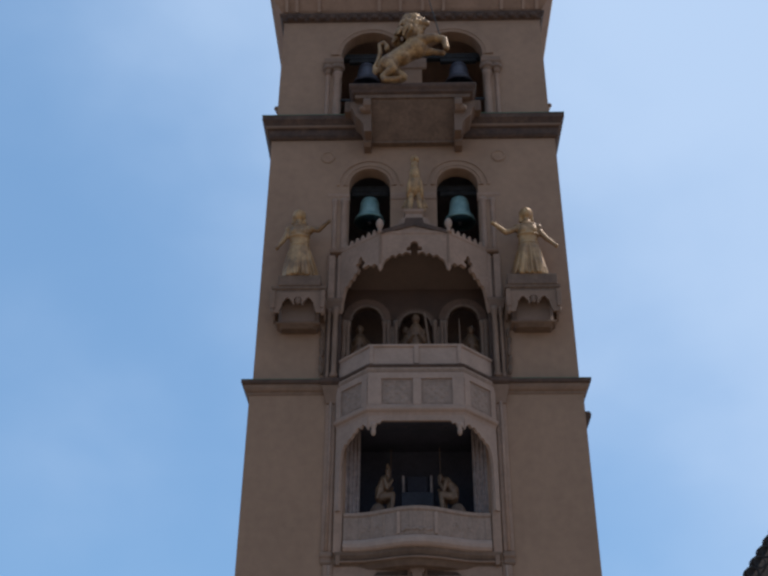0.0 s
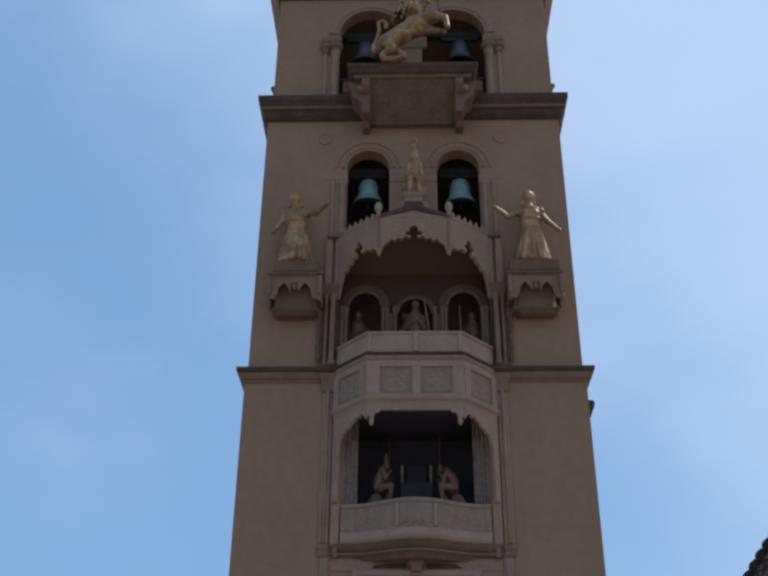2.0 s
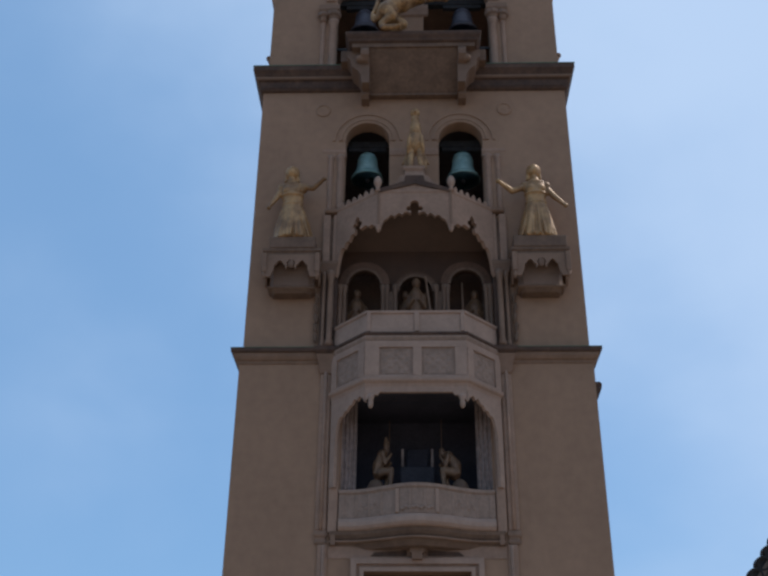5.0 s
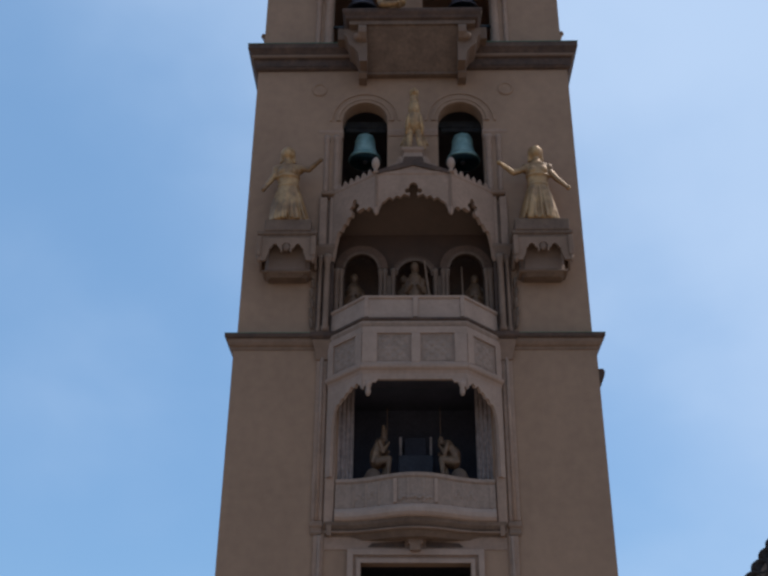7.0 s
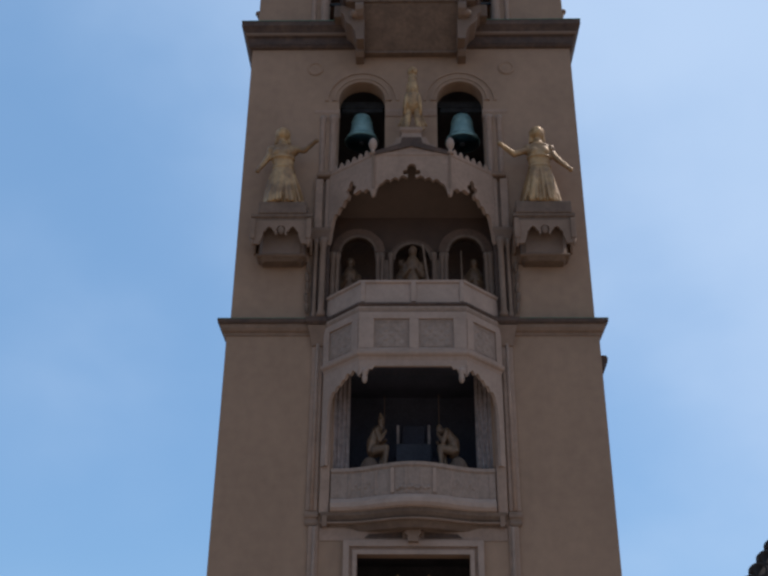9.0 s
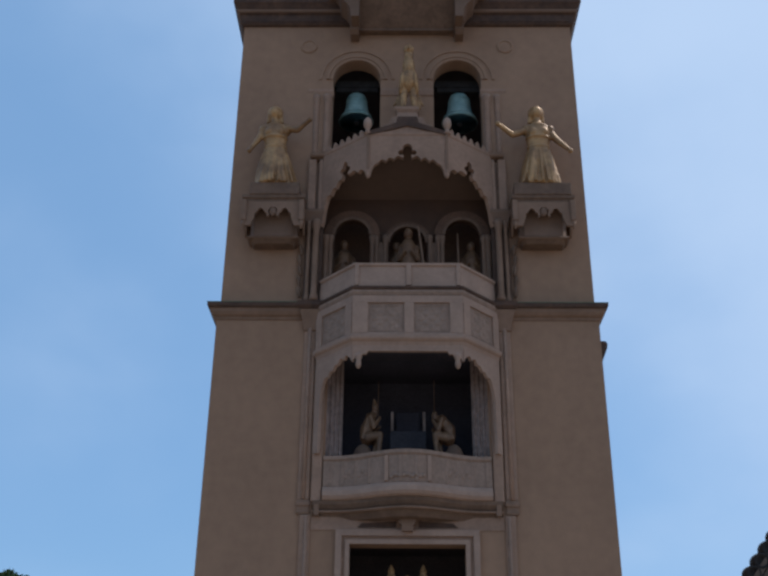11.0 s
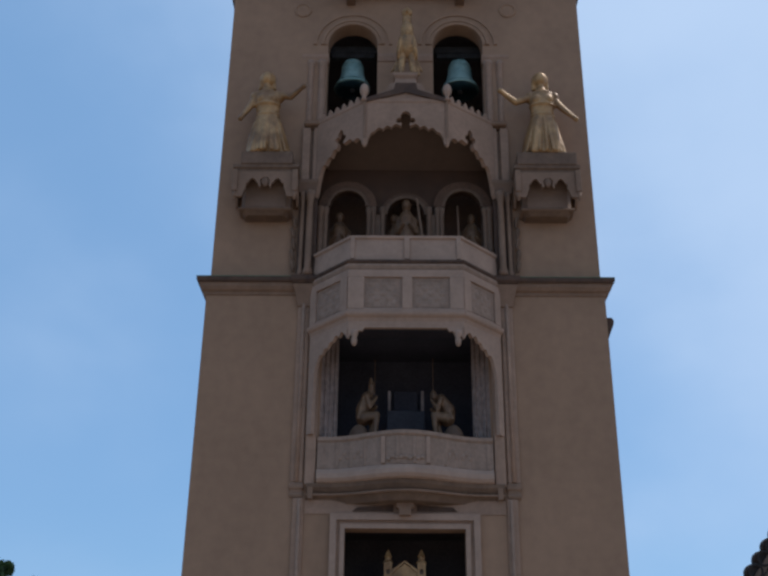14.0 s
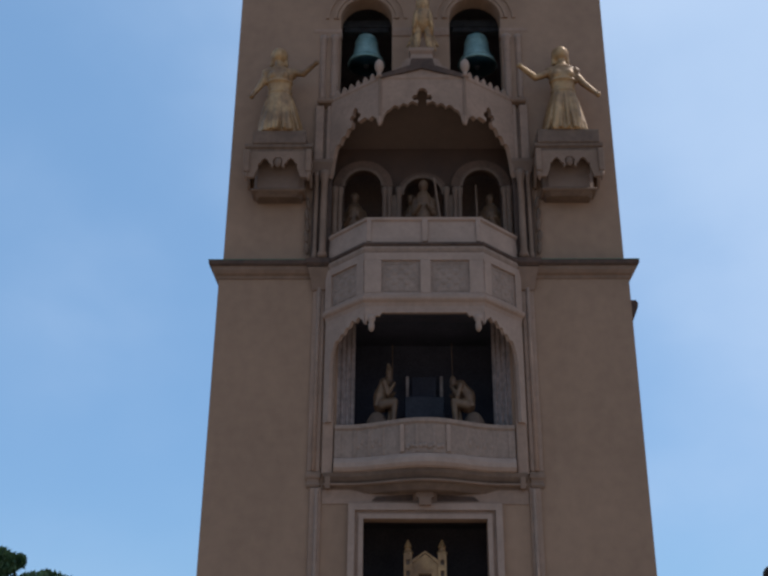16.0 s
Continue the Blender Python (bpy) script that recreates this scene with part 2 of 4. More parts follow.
def figure(name, bm, mat, label, category, group="", voxel=0.025):
    """A cast or carved figure: its masses fused into one skin."""
    ob = new(name, mesh_of(name, bm, mat, True))
    md = ob.modifiers.new("fuse", "REMESH")
    md.mode, md.voxel_size, md.use_smooth_shade = "VOXEL", voxel, True
    sm = ob.modifiers.new("soften", "SMOOTH")
    sm.factor, sm.iterations = 0.5, 2
    return tagged(ob, label, category, group)


# ---- ground ----
g = bmesh.new()
bmesh.ops.create_grid(g, x_segments=1, y_segments=1, size=2500)
tagged(new("ground", mesh_of("ground", g, PAVING)), "grey stone paving of the square", "ground", kind="structure")

# ---- the bell tower ----
BASE = (0, 4.8, 0)
tower = thing("bell_tower", BASE, "tall square brownish stone bell tower with carved balconies and cornices", "bell tower")
H1, H2, H3 = 4.80, 4.74, 4.64          # half widths of the three storeys
Z1, Z2, Z3 = 14.42, 23.55, 29.55


def square(h, cy=4.8):
    return [(-h, cy - h), (h, cy - h), (h, cy + h), (-h, cy + h)]


def storey(h, z0, z1, holes, flank=()):
    y = 4.8 - h
    part("front_wall", plate([rect(-h, h, z0, z1), *holes], y, y + 0.45), WALL, tower)
    for s in (-1, 1):
        part("side_wall", plate([rect(y + 0.45, 4.8 + h - 0.45, z0, z1), *flank], min(s * h, s * (h - 0.45)), max(s * h, s * (h - 0.45)), Matrix(((0, 1, 0, 0), (1, 0, 0, 0), (0, 0, 1, 0), (0, 0, 0, 1)))), WALL, tower)
    part("back_wall", box(-h, h, 4.8 + h - 0.45, 4.8 + h, z0, z1), WALL, tower)
    # dark slab, so the shade inside the storey is partly painted
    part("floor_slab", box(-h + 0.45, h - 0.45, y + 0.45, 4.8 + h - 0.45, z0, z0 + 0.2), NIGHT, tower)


BELL_X, BELL_R, BELL_S = 1.42, 0.67, 21.77
LION_X, LION_R, LION_S = 1.42, 1.08, 27.60
storey(H1, 0, Z1, [rect(-1.95, 1.95, 10.0, 13.35), rect(-1.33, 1.33, 5.6, 8.69)])
storey(H2, Z1 + 0.2, Z2 + 0.3, [rect(-2.27, 2.27, 14.75, 18.55), arch(-BELL_X, BELL_R, 18.9, BELL_S), arch(BELL_X, BELL_R, 18.9, BELL_S)],
       [arch(4.8 - BELL_X, BELL_R, 19.4, BELL_S), arch(4.8 + BELL_X, BELL_R, 19.4, BELL_S)])
storey(H3, Z2 + 0.3, 31.2, [arch(-LION_X, LION_R, 24.3, LION_S), arch(LION_X, LION_R, 24.3, LION_S)],
       [arch(4.8 - LION_X, LION_R, 26.3, LION_S), arch(4.8 + LION_X, LION_R, 26.3, LION_S)])
part("roof_slab", box(-4.6, 4.6, 0.2, 9.4, 31.2, 31.5), TRIM, tower)

# cornices and string courses, carried round all four sides
low = [(0, 14.25), (0.03, 14.27), (0.04, 14.33), (0.10, 14.37), (0.15, 14.45), (0.16, 14.54), (-0.10, 14.54), (-0.10, 14.25)]
c1 = part("cornice", sweep(square(H1), low, True), MID, tower)
top1 = [(0.0, 14.54), (0.20, 14.54), (0.225, 14.58), (0.225, 14.66), (-0.2, 14.70), (-0.2, 14.54)]
part("cap_moulding", sweep(square(H1), top1, True), GRIME_SHADE, c1, "rain-blackened cap moulding")
part("edge_fringe", sweep(square(H1), [(-0.2, 14.70), (0.232, 14.664), (0.236, 14.675), (-0.2, 14.72)], True), FRINGE, c1, "thin green strip, added for the colour fringe on the edge")
high = [(0, 23.66), (0.05, 23.67), (0.09, 23.70), (0.105, 23.73), (0.115, 24.02), (0.16, 24.05), (0.17, 24.12), (-0.2, 24.12), (-0.2, 23.66)]
c2 = part("cornice", sweep(square(H2), high, True), GRIME_SHADE, tower, "broad blackened carved cornice")
top2 = [(0.0, 24.12), (0.19, 24.12), (0.27, 24.26), (0.325, 24.34), (0.325, 24.50), (-0.25, 24.58), (-0.25, 24.12)]
part("cap_moulding", sweep(square(H2), top2, True), GRIME_SHADE, c2)
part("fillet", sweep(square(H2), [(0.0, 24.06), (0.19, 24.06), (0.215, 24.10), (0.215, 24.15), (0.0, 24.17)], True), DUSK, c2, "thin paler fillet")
part("edge_fringe", sweep(square(H2), [(-0.25, 24.58), (0.335, 24.504), (0.34, 24.52), (-0.25, 24.60)], True), FRINGE, c2, "thin green strip, added for the colour fringe on the edge")
for i in range(44):        # carved leaves of the frieze
    x = -4.62 + i * 9.24 / 43
    if abs(x) > 1.75:
        part("frieze_leaf", plate([[(x - 0.08, 23.76), (x + 0.08, 23.76), (x + 0.09, 23.86), (x, 23.99), (x - 0.09, 23.86)]], -0.070, -0.05), GRIME_SHADE, c2)
string = [(0, 29.22), (0.08, 29.26), (0.12, 29.40), (0.16, 29.46), (0.16, 29.55), (-0.1, 29.6), (-0.1, 29.22)]
c3 = part("string_course", sweep(square(H3), string, True), GRIME_SHADE, tower, "knobbly blackened string course")
for i in range(24):
    x = -4.4 + i * 8.8 / 23
    b = bmesh.new()
    blob(b, (x, 0.06, 29.36), 0.15, 0.10, 0.11)
    part("boss", b, GRIME_SHADE, c3, smooth=True)
flare = [(0, 29.6), (0.14, 29.72), (0.52, 30.20), (0.60, 30.5), (0.60, 31.4), (-0.05, 31.4), (-0.05, 29.6)]
pp = part("parapet", sweep(square(H3), flare, True), TRIM, tower)
for x in (-4.55, -4.18, -3.37, -1.17, -0.4, 0.4, 1.17, 3.27, 4.06, 4.55):
    part("corbel_strip", plate([[(-0.05, 29.62), (-0.16, 29.62), (-0.60, 30.18), (-0.68, 30.5), (-0.68, 31.2), (-0.05, 31.2)]], x - 0.055, x + 0.055,
                               Matrix(((0, 1, 0, 0), (1, 0, 0, 0.16), (0, 0, 1, 0), (0, 0, 0, 1)))), PALE, pp, "pale stone corbel strip")


# arch mouldings, imposts and half columns round the openings
def opening_trim(cx, spring, y, steps):
    for r0, r1, out, mat in steps:
        part("archivolt", plate([arc_band(cx, r0, r1, spring)], y - out, y + 0.02), mat, tower)


for cx in (-BELL_X, BELL_X):
    opening_trim(cx, BELL_S, 0.06, [(0.68, 0.76, 0.03, WALL), (0.77, 0.86, 0.05, WALL), (0.98, 1.07, 0.03, WALL)])
for cx in (-LION_X, LION_X):
    opening_trim(cx, LION_S, 0.16, [(1.09, 1.20, 0.025, WALL), (1.20, 1.45, 0.05, WALL)])
for s in (-1, 1):
    part("impost", sweep([(s * 2.42 - 0.36, 0.16), (s * 2.42 + 0.36, 0.16)], [(0, 21.18), (0.06, 21.2), (0.12, 21.36), (0.12, 21.44), (-0.12, 21.44), (-0.12, 21.18)]), TRIM, tower)
    part("half_column", lathe([(0.0, 19.2), (0.12, 19.2), (0.10, 19.35), (0.10, 21.0), (0.13, 21.1), (0.13, 21.2), (0, 21.2)], 16, pose(s * 2.22, 0.06, 0)), TRIM, tower, smooth=True)
    part("half_column", lathe([(0.0, 19.2), (0.09, 19.2), (0.08, 19.35), (0.08, 21.0), (0.1, 21.1), (0.1, 21.2), (0, 21.2)], 16, pose(s * 2.52, 0.06, 0)), TRIM, tower, smooth=True)
    part("impost", sweep([(s * 2.76 - 0.34, 0.17), (s * 2.76 + 0.34, 0.17)], [(0, 26.98), (0.10, 27.04), (0.17, 27.16), (0.17, 27.33), (-0.12, 27.33), (-0.12, 26.98)]), MID, tower)
    for px, pr in ((2.62, 0.17), (2.95, 0.13)):
        cap_bm = lathe([(0.0, 26.62), (pr * 0.8, 26.62), (pr * 0.9, 26.72), (pr * 1.25, 26.90), (pr * 1.5, 27.0), (0, 27.0)], 16, pose(s * px, 0.13, 0))
        for i in range(9):
            q = math.pi * (1 + i / 8)
            blob(cap_bm, (s * px + math.cos(q) * pr * 1.25, 0.13 + math.sin(q) * pr * 1.25, 26.9), 0.035, 0.035, 0.07)
        part("capital", cap_bm, MID, tower, smooth=True)
    part("half_column", lathe([(0.0, 24.5), (0.17, 24.5), (0.13, 24.7), (0.12, 26.5), (0.17, 26.62), (0.17, 26.75), (0, 26.75)], 18, pose(s * 2.62, 0.15, 0)), TRIM, tower, smooth=True)
    part("half_column", lathe([(0.0, 24.5), (0.10, 24.5), (0.08, 24.7), (0.08, 26.5), (0.1, 26.62), (0.1, 26.75), (0, 26.75)], 18, pose(s * 2.95, 0.15, 0)), TRIM, tower, smooth=True)
    part("roundel", lathe([(0, 0), (0.24, 0), (0.24, 0.03), (0.19, 0.045), (0.16, 0.02), (0, 0.03)], 28, pose(s * 2.82, 0.065, 22.95, 90)), WALL, tower)
part("mullion_impost", sweep([(-0.5, 0.15), (0.5, 0.15)], [(0, 26.9), (0.05, 26.95), (0.1, 27.2), (0.1, 27.33), (-0.1, 27.33), (-0.1, 26.9)]), TRIM, tower)
part("mullion_impost", sweep([(-0.74, 0.06), (0.74, 0.06)], [(0, 21.2), (0.03, 21.22), (0.06, 21.36), (0.06, 21.44), (-0.06, 21.44), (-0.06, 21.2)]), TRIM, tower)
part("drain_spout", plate([[(4.78, 13.26), (4.84, 13.26), (4.97, 13.58), (4.99, 13.70), (4.94, 13.77), (4.78, 13.77)]], 0.12, 0.5), GRIME_SHADE, tower, "short dark stone spout on the flank")

for s in (-1, 1):
    knob = bmesh.new()
    limb(knob, (s * 4.60, 0.5, 25.10), (s * 4.74, 0.5, 25.42), 0.07, 0.05, 10)
    blob(knob, (s * 4.74, 0.5, 25.46), 0.08, 0.08, 0.10)
    part("drain_spout", knob, MID, tower, smooth=True)

# ---- the lion's balcony ----
lb = part("balcony", sweep([(-2.0, 0.2), (-2.0, -1.18), (2.0, -1.18), (2.0, 0.2)],
                           [(-0.4, 24.64), (-0.06, 24.64), (0.0, 24.68), (0.02, 24.75), (0.08, 24.84), (0.10, 24.90), (0.10, 24.97), (-0.4, 24.97)]), GRIME_SHADE, tower, "blackened moulded balcony slab on carved brackets")
# parts below the slab take darker stones, so its shade is in their colour
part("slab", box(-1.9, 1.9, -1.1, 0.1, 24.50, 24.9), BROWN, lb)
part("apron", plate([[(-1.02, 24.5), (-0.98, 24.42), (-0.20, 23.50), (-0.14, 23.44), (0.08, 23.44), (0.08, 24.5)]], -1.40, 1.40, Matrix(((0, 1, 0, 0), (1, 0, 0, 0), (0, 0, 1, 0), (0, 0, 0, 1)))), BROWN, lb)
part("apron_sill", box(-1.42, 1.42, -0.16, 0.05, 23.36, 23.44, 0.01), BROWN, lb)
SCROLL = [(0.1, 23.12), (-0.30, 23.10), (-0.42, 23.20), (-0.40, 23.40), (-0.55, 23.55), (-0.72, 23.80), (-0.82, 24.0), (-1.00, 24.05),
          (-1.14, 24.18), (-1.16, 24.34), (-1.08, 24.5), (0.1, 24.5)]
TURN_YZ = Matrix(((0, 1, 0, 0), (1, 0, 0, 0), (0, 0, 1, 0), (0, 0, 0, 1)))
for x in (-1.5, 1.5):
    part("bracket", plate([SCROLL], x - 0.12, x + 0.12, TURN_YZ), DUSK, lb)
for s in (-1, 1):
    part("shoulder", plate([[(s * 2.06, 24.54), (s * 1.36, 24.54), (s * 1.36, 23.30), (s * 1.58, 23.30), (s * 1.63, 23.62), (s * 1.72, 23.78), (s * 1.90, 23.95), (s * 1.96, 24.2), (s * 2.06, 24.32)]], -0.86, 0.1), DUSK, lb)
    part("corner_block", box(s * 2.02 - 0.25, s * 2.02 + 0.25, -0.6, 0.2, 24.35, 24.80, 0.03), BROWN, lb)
    c = bmesh.new()
    blob(c, (s * 1.62, -0.95, 24.15), 0.15, 0.14, 0.13)
    part("scroll_knob", c, MID, lb, smooth=True)

# ---- the canopy over the loggia ----
CAN = [(-2.24, -0.10), (-1.0, -1.10), (1.0, -1.10), (2.24, -0.10)]


def on_side(p0, p1):
    d = Vector((p1[0] - p0[0], p1[1] - p0[1], 0))
    u = d.normalized()
    return Matrix(((u.x, -u.y, 0, p0[0]), (u.y, u.x, 0, p0[1]), (0, 0, 1, 0), (0, 0, 0, 1))), d.length


def mirrored(half):
    return [(-x, z) for x, z in half] + [(x, z) for x, z in reversed(half) if x > 1e-6]


def lobes(a, b, n, sag):
    """n small round cusps hanging between a and b."""
    pts = []
    for k in range(n):
        for i in range(6):
            w = i / 6
            s = (k + w) / n
            pts.append((a[0] + (b[0] - a[0]) * s, a[1] + (b[1] - a[1]) * s + sag * math.sin(math.pi * w)))
    return pts


canopy = part("canopy", sweep(CAN, [(-0.02, 18.98), (0.02, 19.0), (0.06, 19.08), (0.06, 19.16), (-0.12, 19.2), (-0.12, 18.98)]), TRIM, tower, "projecting carved stone canopy with a fretted edge")
half = [(1.0, 17.90), (0.97, 17.82), (0.94, 17.90)] + lobes((0.93, 17.98), (0.79, 18.18), 1, 0.06) + lobes((0.77, 18.20), (0.15, 18.37), 3, 0.08) + \
       [(0.11, 18.36), (0.10, 18.46), (0.20, 18.45), (0.25, 18.52), (0.20, 18.60), (0.12, 18.60), (0.13, 18.68), (0.08, 18.77), (0.0, 18.80)]
full = mirrored(half)
part("fascia", plate([full + [(1.0, 19.05), (0.0, 19.34), (-1.0, 19.05)]], -1.14, -1.02), TRIM, canopy)
part("gable_coping", plate([[(-1.02, 19.05), (0, 19.34), (1.02, 19.05), (1.02, 19.16), (0.30, 19.42), (0.26, 19.62), (-0.26, 19.62), (-0.30, 19.42), (-1.02, 19.16)]], -1.19, -0.8), GRIME_SHADE, canopy)
for k, (p0, p1) in enumerate(((CAN[0], CAN[1]), (CAN[2], CAN[3]))):
    m, ln = on_side(p0, p1)
    low_edge = [(0.0, 17.90), (0.04, 17.82), (0.08, 17.90)] + lobes((0.10, 17.98), (0.60, 18.12), 2, 0.08) + \
               [(0.68, 18.12), (0.68, 18.22), (0.61, 18.25), (0.61, 18.36), (0.69, 18.38), (0.71, 18.50), (0.78, 18.57), (0.85, 18.50), (0.87, 18.38), (0.95, 18.36), (0.95, 18.25), (0.88, 18.22), (0.88, 18.10)] + lobes((0.92, 18.04), (1.45, 17.56), 3, 0.08) + [(1.50, 17.3), (1.54, 17.0), (ln, 16.9)]
    loop = low_edge + [(ln, 19.1), (0.0, 19.1)]
    if k == 0:
        loop = [(ln - u, z) for u, z in reversed(loop)]
    part("fascia", plate([loop], -0.04, 0.08, m), TRIM, canopy)
    for i in range(6):
        u = 0.12 + i * 0.23
        part("merlon", plate([[(u, 19.16), (u + 0.14, 19.16), (u + 0.13, 19.26), (u + 0.07, 19.34), (u + 0.01, 19.26)]], -0.04, 0.05, m), TRIM, canopy)
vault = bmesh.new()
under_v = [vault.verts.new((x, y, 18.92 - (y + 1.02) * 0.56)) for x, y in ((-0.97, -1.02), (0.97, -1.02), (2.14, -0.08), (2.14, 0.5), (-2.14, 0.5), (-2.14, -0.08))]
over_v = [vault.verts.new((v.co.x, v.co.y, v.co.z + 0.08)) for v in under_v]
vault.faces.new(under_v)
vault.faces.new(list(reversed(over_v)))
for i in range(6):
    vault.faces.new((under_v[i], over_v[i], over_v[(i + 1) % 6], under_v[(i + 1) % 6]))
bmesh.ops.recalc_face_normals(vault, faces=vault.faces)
part("soffit", vault, VAULT, canopy, "vault under the canopy, its shade painted in dark stone")
part("pedestal", sweep([(-0.34, -0.4), (-0.34, -0.92), (0.34, -0.92), (0.34, -0.4)], [(-0.3, 19.5), (0.06, 19.5), (0.06, 19.72), (-0.04, 19.78), (-0.08, 20.0), (-0.03, 20.08), (-0.03, 20.16), (-0.3, 20.16)]), TRIM, canopy)
for s in (-1, 1):
    part("volute", plate([[(s * 0.30, 19.4), (s * 0.62, 19.36), (s * 0.66, 19.5), (s * 0.5, 19.56), (s * 0.42, 19.75), (s * 0.30, 19.8)]], -0.95, -0.7), TRIM, canopy)
    part("pilaster", box(s * 1.02 - 0.035, s * 1.02 + 0.035, -1.18, -1.08, 17.98, 19.1, 0.015), MID, canopy)
    part("pendant", lathe([(0, 17.74), (0.03, 17.76), (0.055, 17.84), (0.04, 17.90), (0.06, 17.95), (0.06, 18.0), (0, 18.0)], 12, pose(s * 1.02, -1.12, 0)), TRIM, canopy, smooth=True)
    fin = lathe([(0, 19.08), (0.10, 19.1), (0.05, 19.2), (0.06, 19.26), (0.10, 19.32), (0.115, 19.42), (0.095, 19.53), (0.045, 19.60), (0, 19.61)], 18, pose(s * 1.04, -1.14, 0))
    part("finial", fin, PALE, canopy, "pale egg-shaped stone finial", True)

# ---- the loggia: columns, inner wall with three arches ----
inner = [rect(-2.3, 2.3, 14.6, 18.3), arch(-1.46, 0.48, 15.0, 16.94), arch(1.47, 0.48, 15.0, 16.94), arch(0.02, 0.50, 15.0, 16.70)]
loggia = part("loggia_wall", plate(inner, 0.52, 0.68), LOGGIA_SHADE, tower, "inner wall of the loggia with three arches, shade in its colour")
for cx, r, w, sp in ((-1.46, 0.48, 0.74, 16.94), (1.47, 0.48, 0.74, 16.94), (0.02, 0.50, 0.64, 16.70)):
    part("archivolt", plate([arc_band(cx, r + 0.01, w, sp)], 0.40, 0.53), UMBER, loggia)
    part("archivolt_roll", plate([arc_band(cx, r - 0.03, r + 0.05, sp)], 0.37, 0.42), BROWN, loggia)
# lit outer colonnettes in lighter stone, shaded inner ones and pillars in darker
for x, r in ((-2.15, 0.075), (-2.02, 0.06), (-0.92, 0.055), (-0.80, 0.05), (-0.56, 0.06), (0.60, 0.06), (0.82, 0.05), (0.93, 0.055), (2.03, 0.06), (2.15, 0.075)):
    part("colonnette", lathe([(0, 15.0), (r * 1.5, 15.0), (r, 15.12), (r, 16.66), (r * 1.4, 16.78), (r * 1.5, 16.90), (0, 16.90)], 14, pose(x, 0.40, 0)), MID if abs(x) > 1.9 else DUSK, loggia, smooth=True)
for x0, x1 in ((-0.92, -0.56), (0.60, 0.93)):
    part("pillar", box(x0, x1, 0.42, 0.50, 15.0, 16.72, 0.01), BROWN, loggia)
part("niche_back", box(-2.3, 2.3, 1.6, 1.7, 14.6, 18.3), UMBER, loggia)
for s in (-1, 1):
    b = bmesh.new()
    # clustered shafts that carry the canopy
    for x, dy, r in ((2.37, 0.0, 0.08), (2.56, 0.07, 0.05)):
        b2 = lathe([(0, 14.72), (r * 1.5, 14.72), (r * 1.5, 14.82), (r, 14.95), (r, 16.75), (r * 1.4, 16.9), (r * 1.5, 17.05), (0, 17.05)], 16, pose(s * x, -0.16 + dy, 0))
        me = bpy.data.meshes.new("shaft")
        b2.to_mesh(me)
        b.from_mesh(me)
        b2.free()
        bpy.data.meshes.remove(me)
    pier = part("pier", b, MID, tower, smooth=True)
    # dark backing plate stands for the shade in the gaps
    part("pier_backing", box(min(s * 2.20, s * 2.66), max(s * 2.20, s * 2.66), -0.04, 0.1, 14.74, 17.02, 0.01), GRIME_SHADE, pier, "dark backing painted as shade between the shafts")
    part("capital", sweep([(s * 2.45 - 0.24, 0.1), (s * 2.45 - 0.24, -0.18), (s * 2.45 + 0.24, -0.18), (s * 2.45 + 0.24, 0.1)],
                          [(-0.1, 17.0), (-0.04, 17.02), (0.0, 17.2), (0.03, 17.3), (0.03, 17.38), (-0.1, 17.38)]), DUSK, pier)
    for e in (-1, 1):
        part("upper_shaft", box(s * 2.40 + e * 0.145 - 0.105, s * 2.40 + e * 0.145 + 0.105, -0.10, 0.1, 17.38, 19.0, 0.03), TRIM, pier)
    # brown strip in place of the slot's own shadow
    part("slot", box(s * 2.40 - 0.04, s * 2.40 + 0.04, -0.03, 0.1, 17.38, 18.9), BROWN, pier, "narrow slot between the shafts, its shade painted brown")
    part("cap_block", sweep([(s * 2.37 - 0.22, 0.1), (s * 2.37 - 0.22, -0.16), (s * 2.37 + 0.22, -0.16), (s * 2.37 + 0.22, 0.1)],
                            [(-0.2, 19.02), (0, 19.04), (0.03, 19.08), (0.03, 19.14), (-0.2, 19.2)]), MID, pier)
    leaf_bm = bmesh.new()
    for k in range(5):
        blob(leaf_bm, (s * (2.76 + 0.02 * (k % 2)), -0.02, 15.05 + 0.30 * k), 0.055, 0.06, 0.17, 0, s * 8)
    part("leaf_ornament", leaf_bm, BROWN, pier, smooth=True)

# ---- the balcony of the loggia ----
BAL = [(-2.22, -0.10), (-1.30, -1.10), (1.30, -1.10), (2.22, -0.10)]
balcony = part("balcony", sweep(BAL, [(-0.10, 14.66), (0.0, 14.66), (0.0, 14.80), (-0.02, 15.22), (0.02, 15.25), (0.025, 15.31), (-0.12, 15.31)]), PALE, tower, "pale carved stone balcony with three panelled sides")
part("string", sweep(BAL, [(-0.1, 14.54), (0.06, 14.54), (0.11, 14.59), (0.11, 14.64), (0.03, 14.665), (-0.1, 14.665)]), GRIME_SHADE, balcony, "dark string moulding")
part("floor", plate([[(-2.2, -0.1), (-1.25, -1.02), (1.25, -1.02), (2.2, -0.1), (2.2, 0.6), (-2.2, 0.6)]], 14.4, 14.62, Matrix(((1, 0, 0, 0), (0, 0, 1, 0), (0, 1, 0, 0), (0, 0, 0, 1)))), TRIM, balcony)
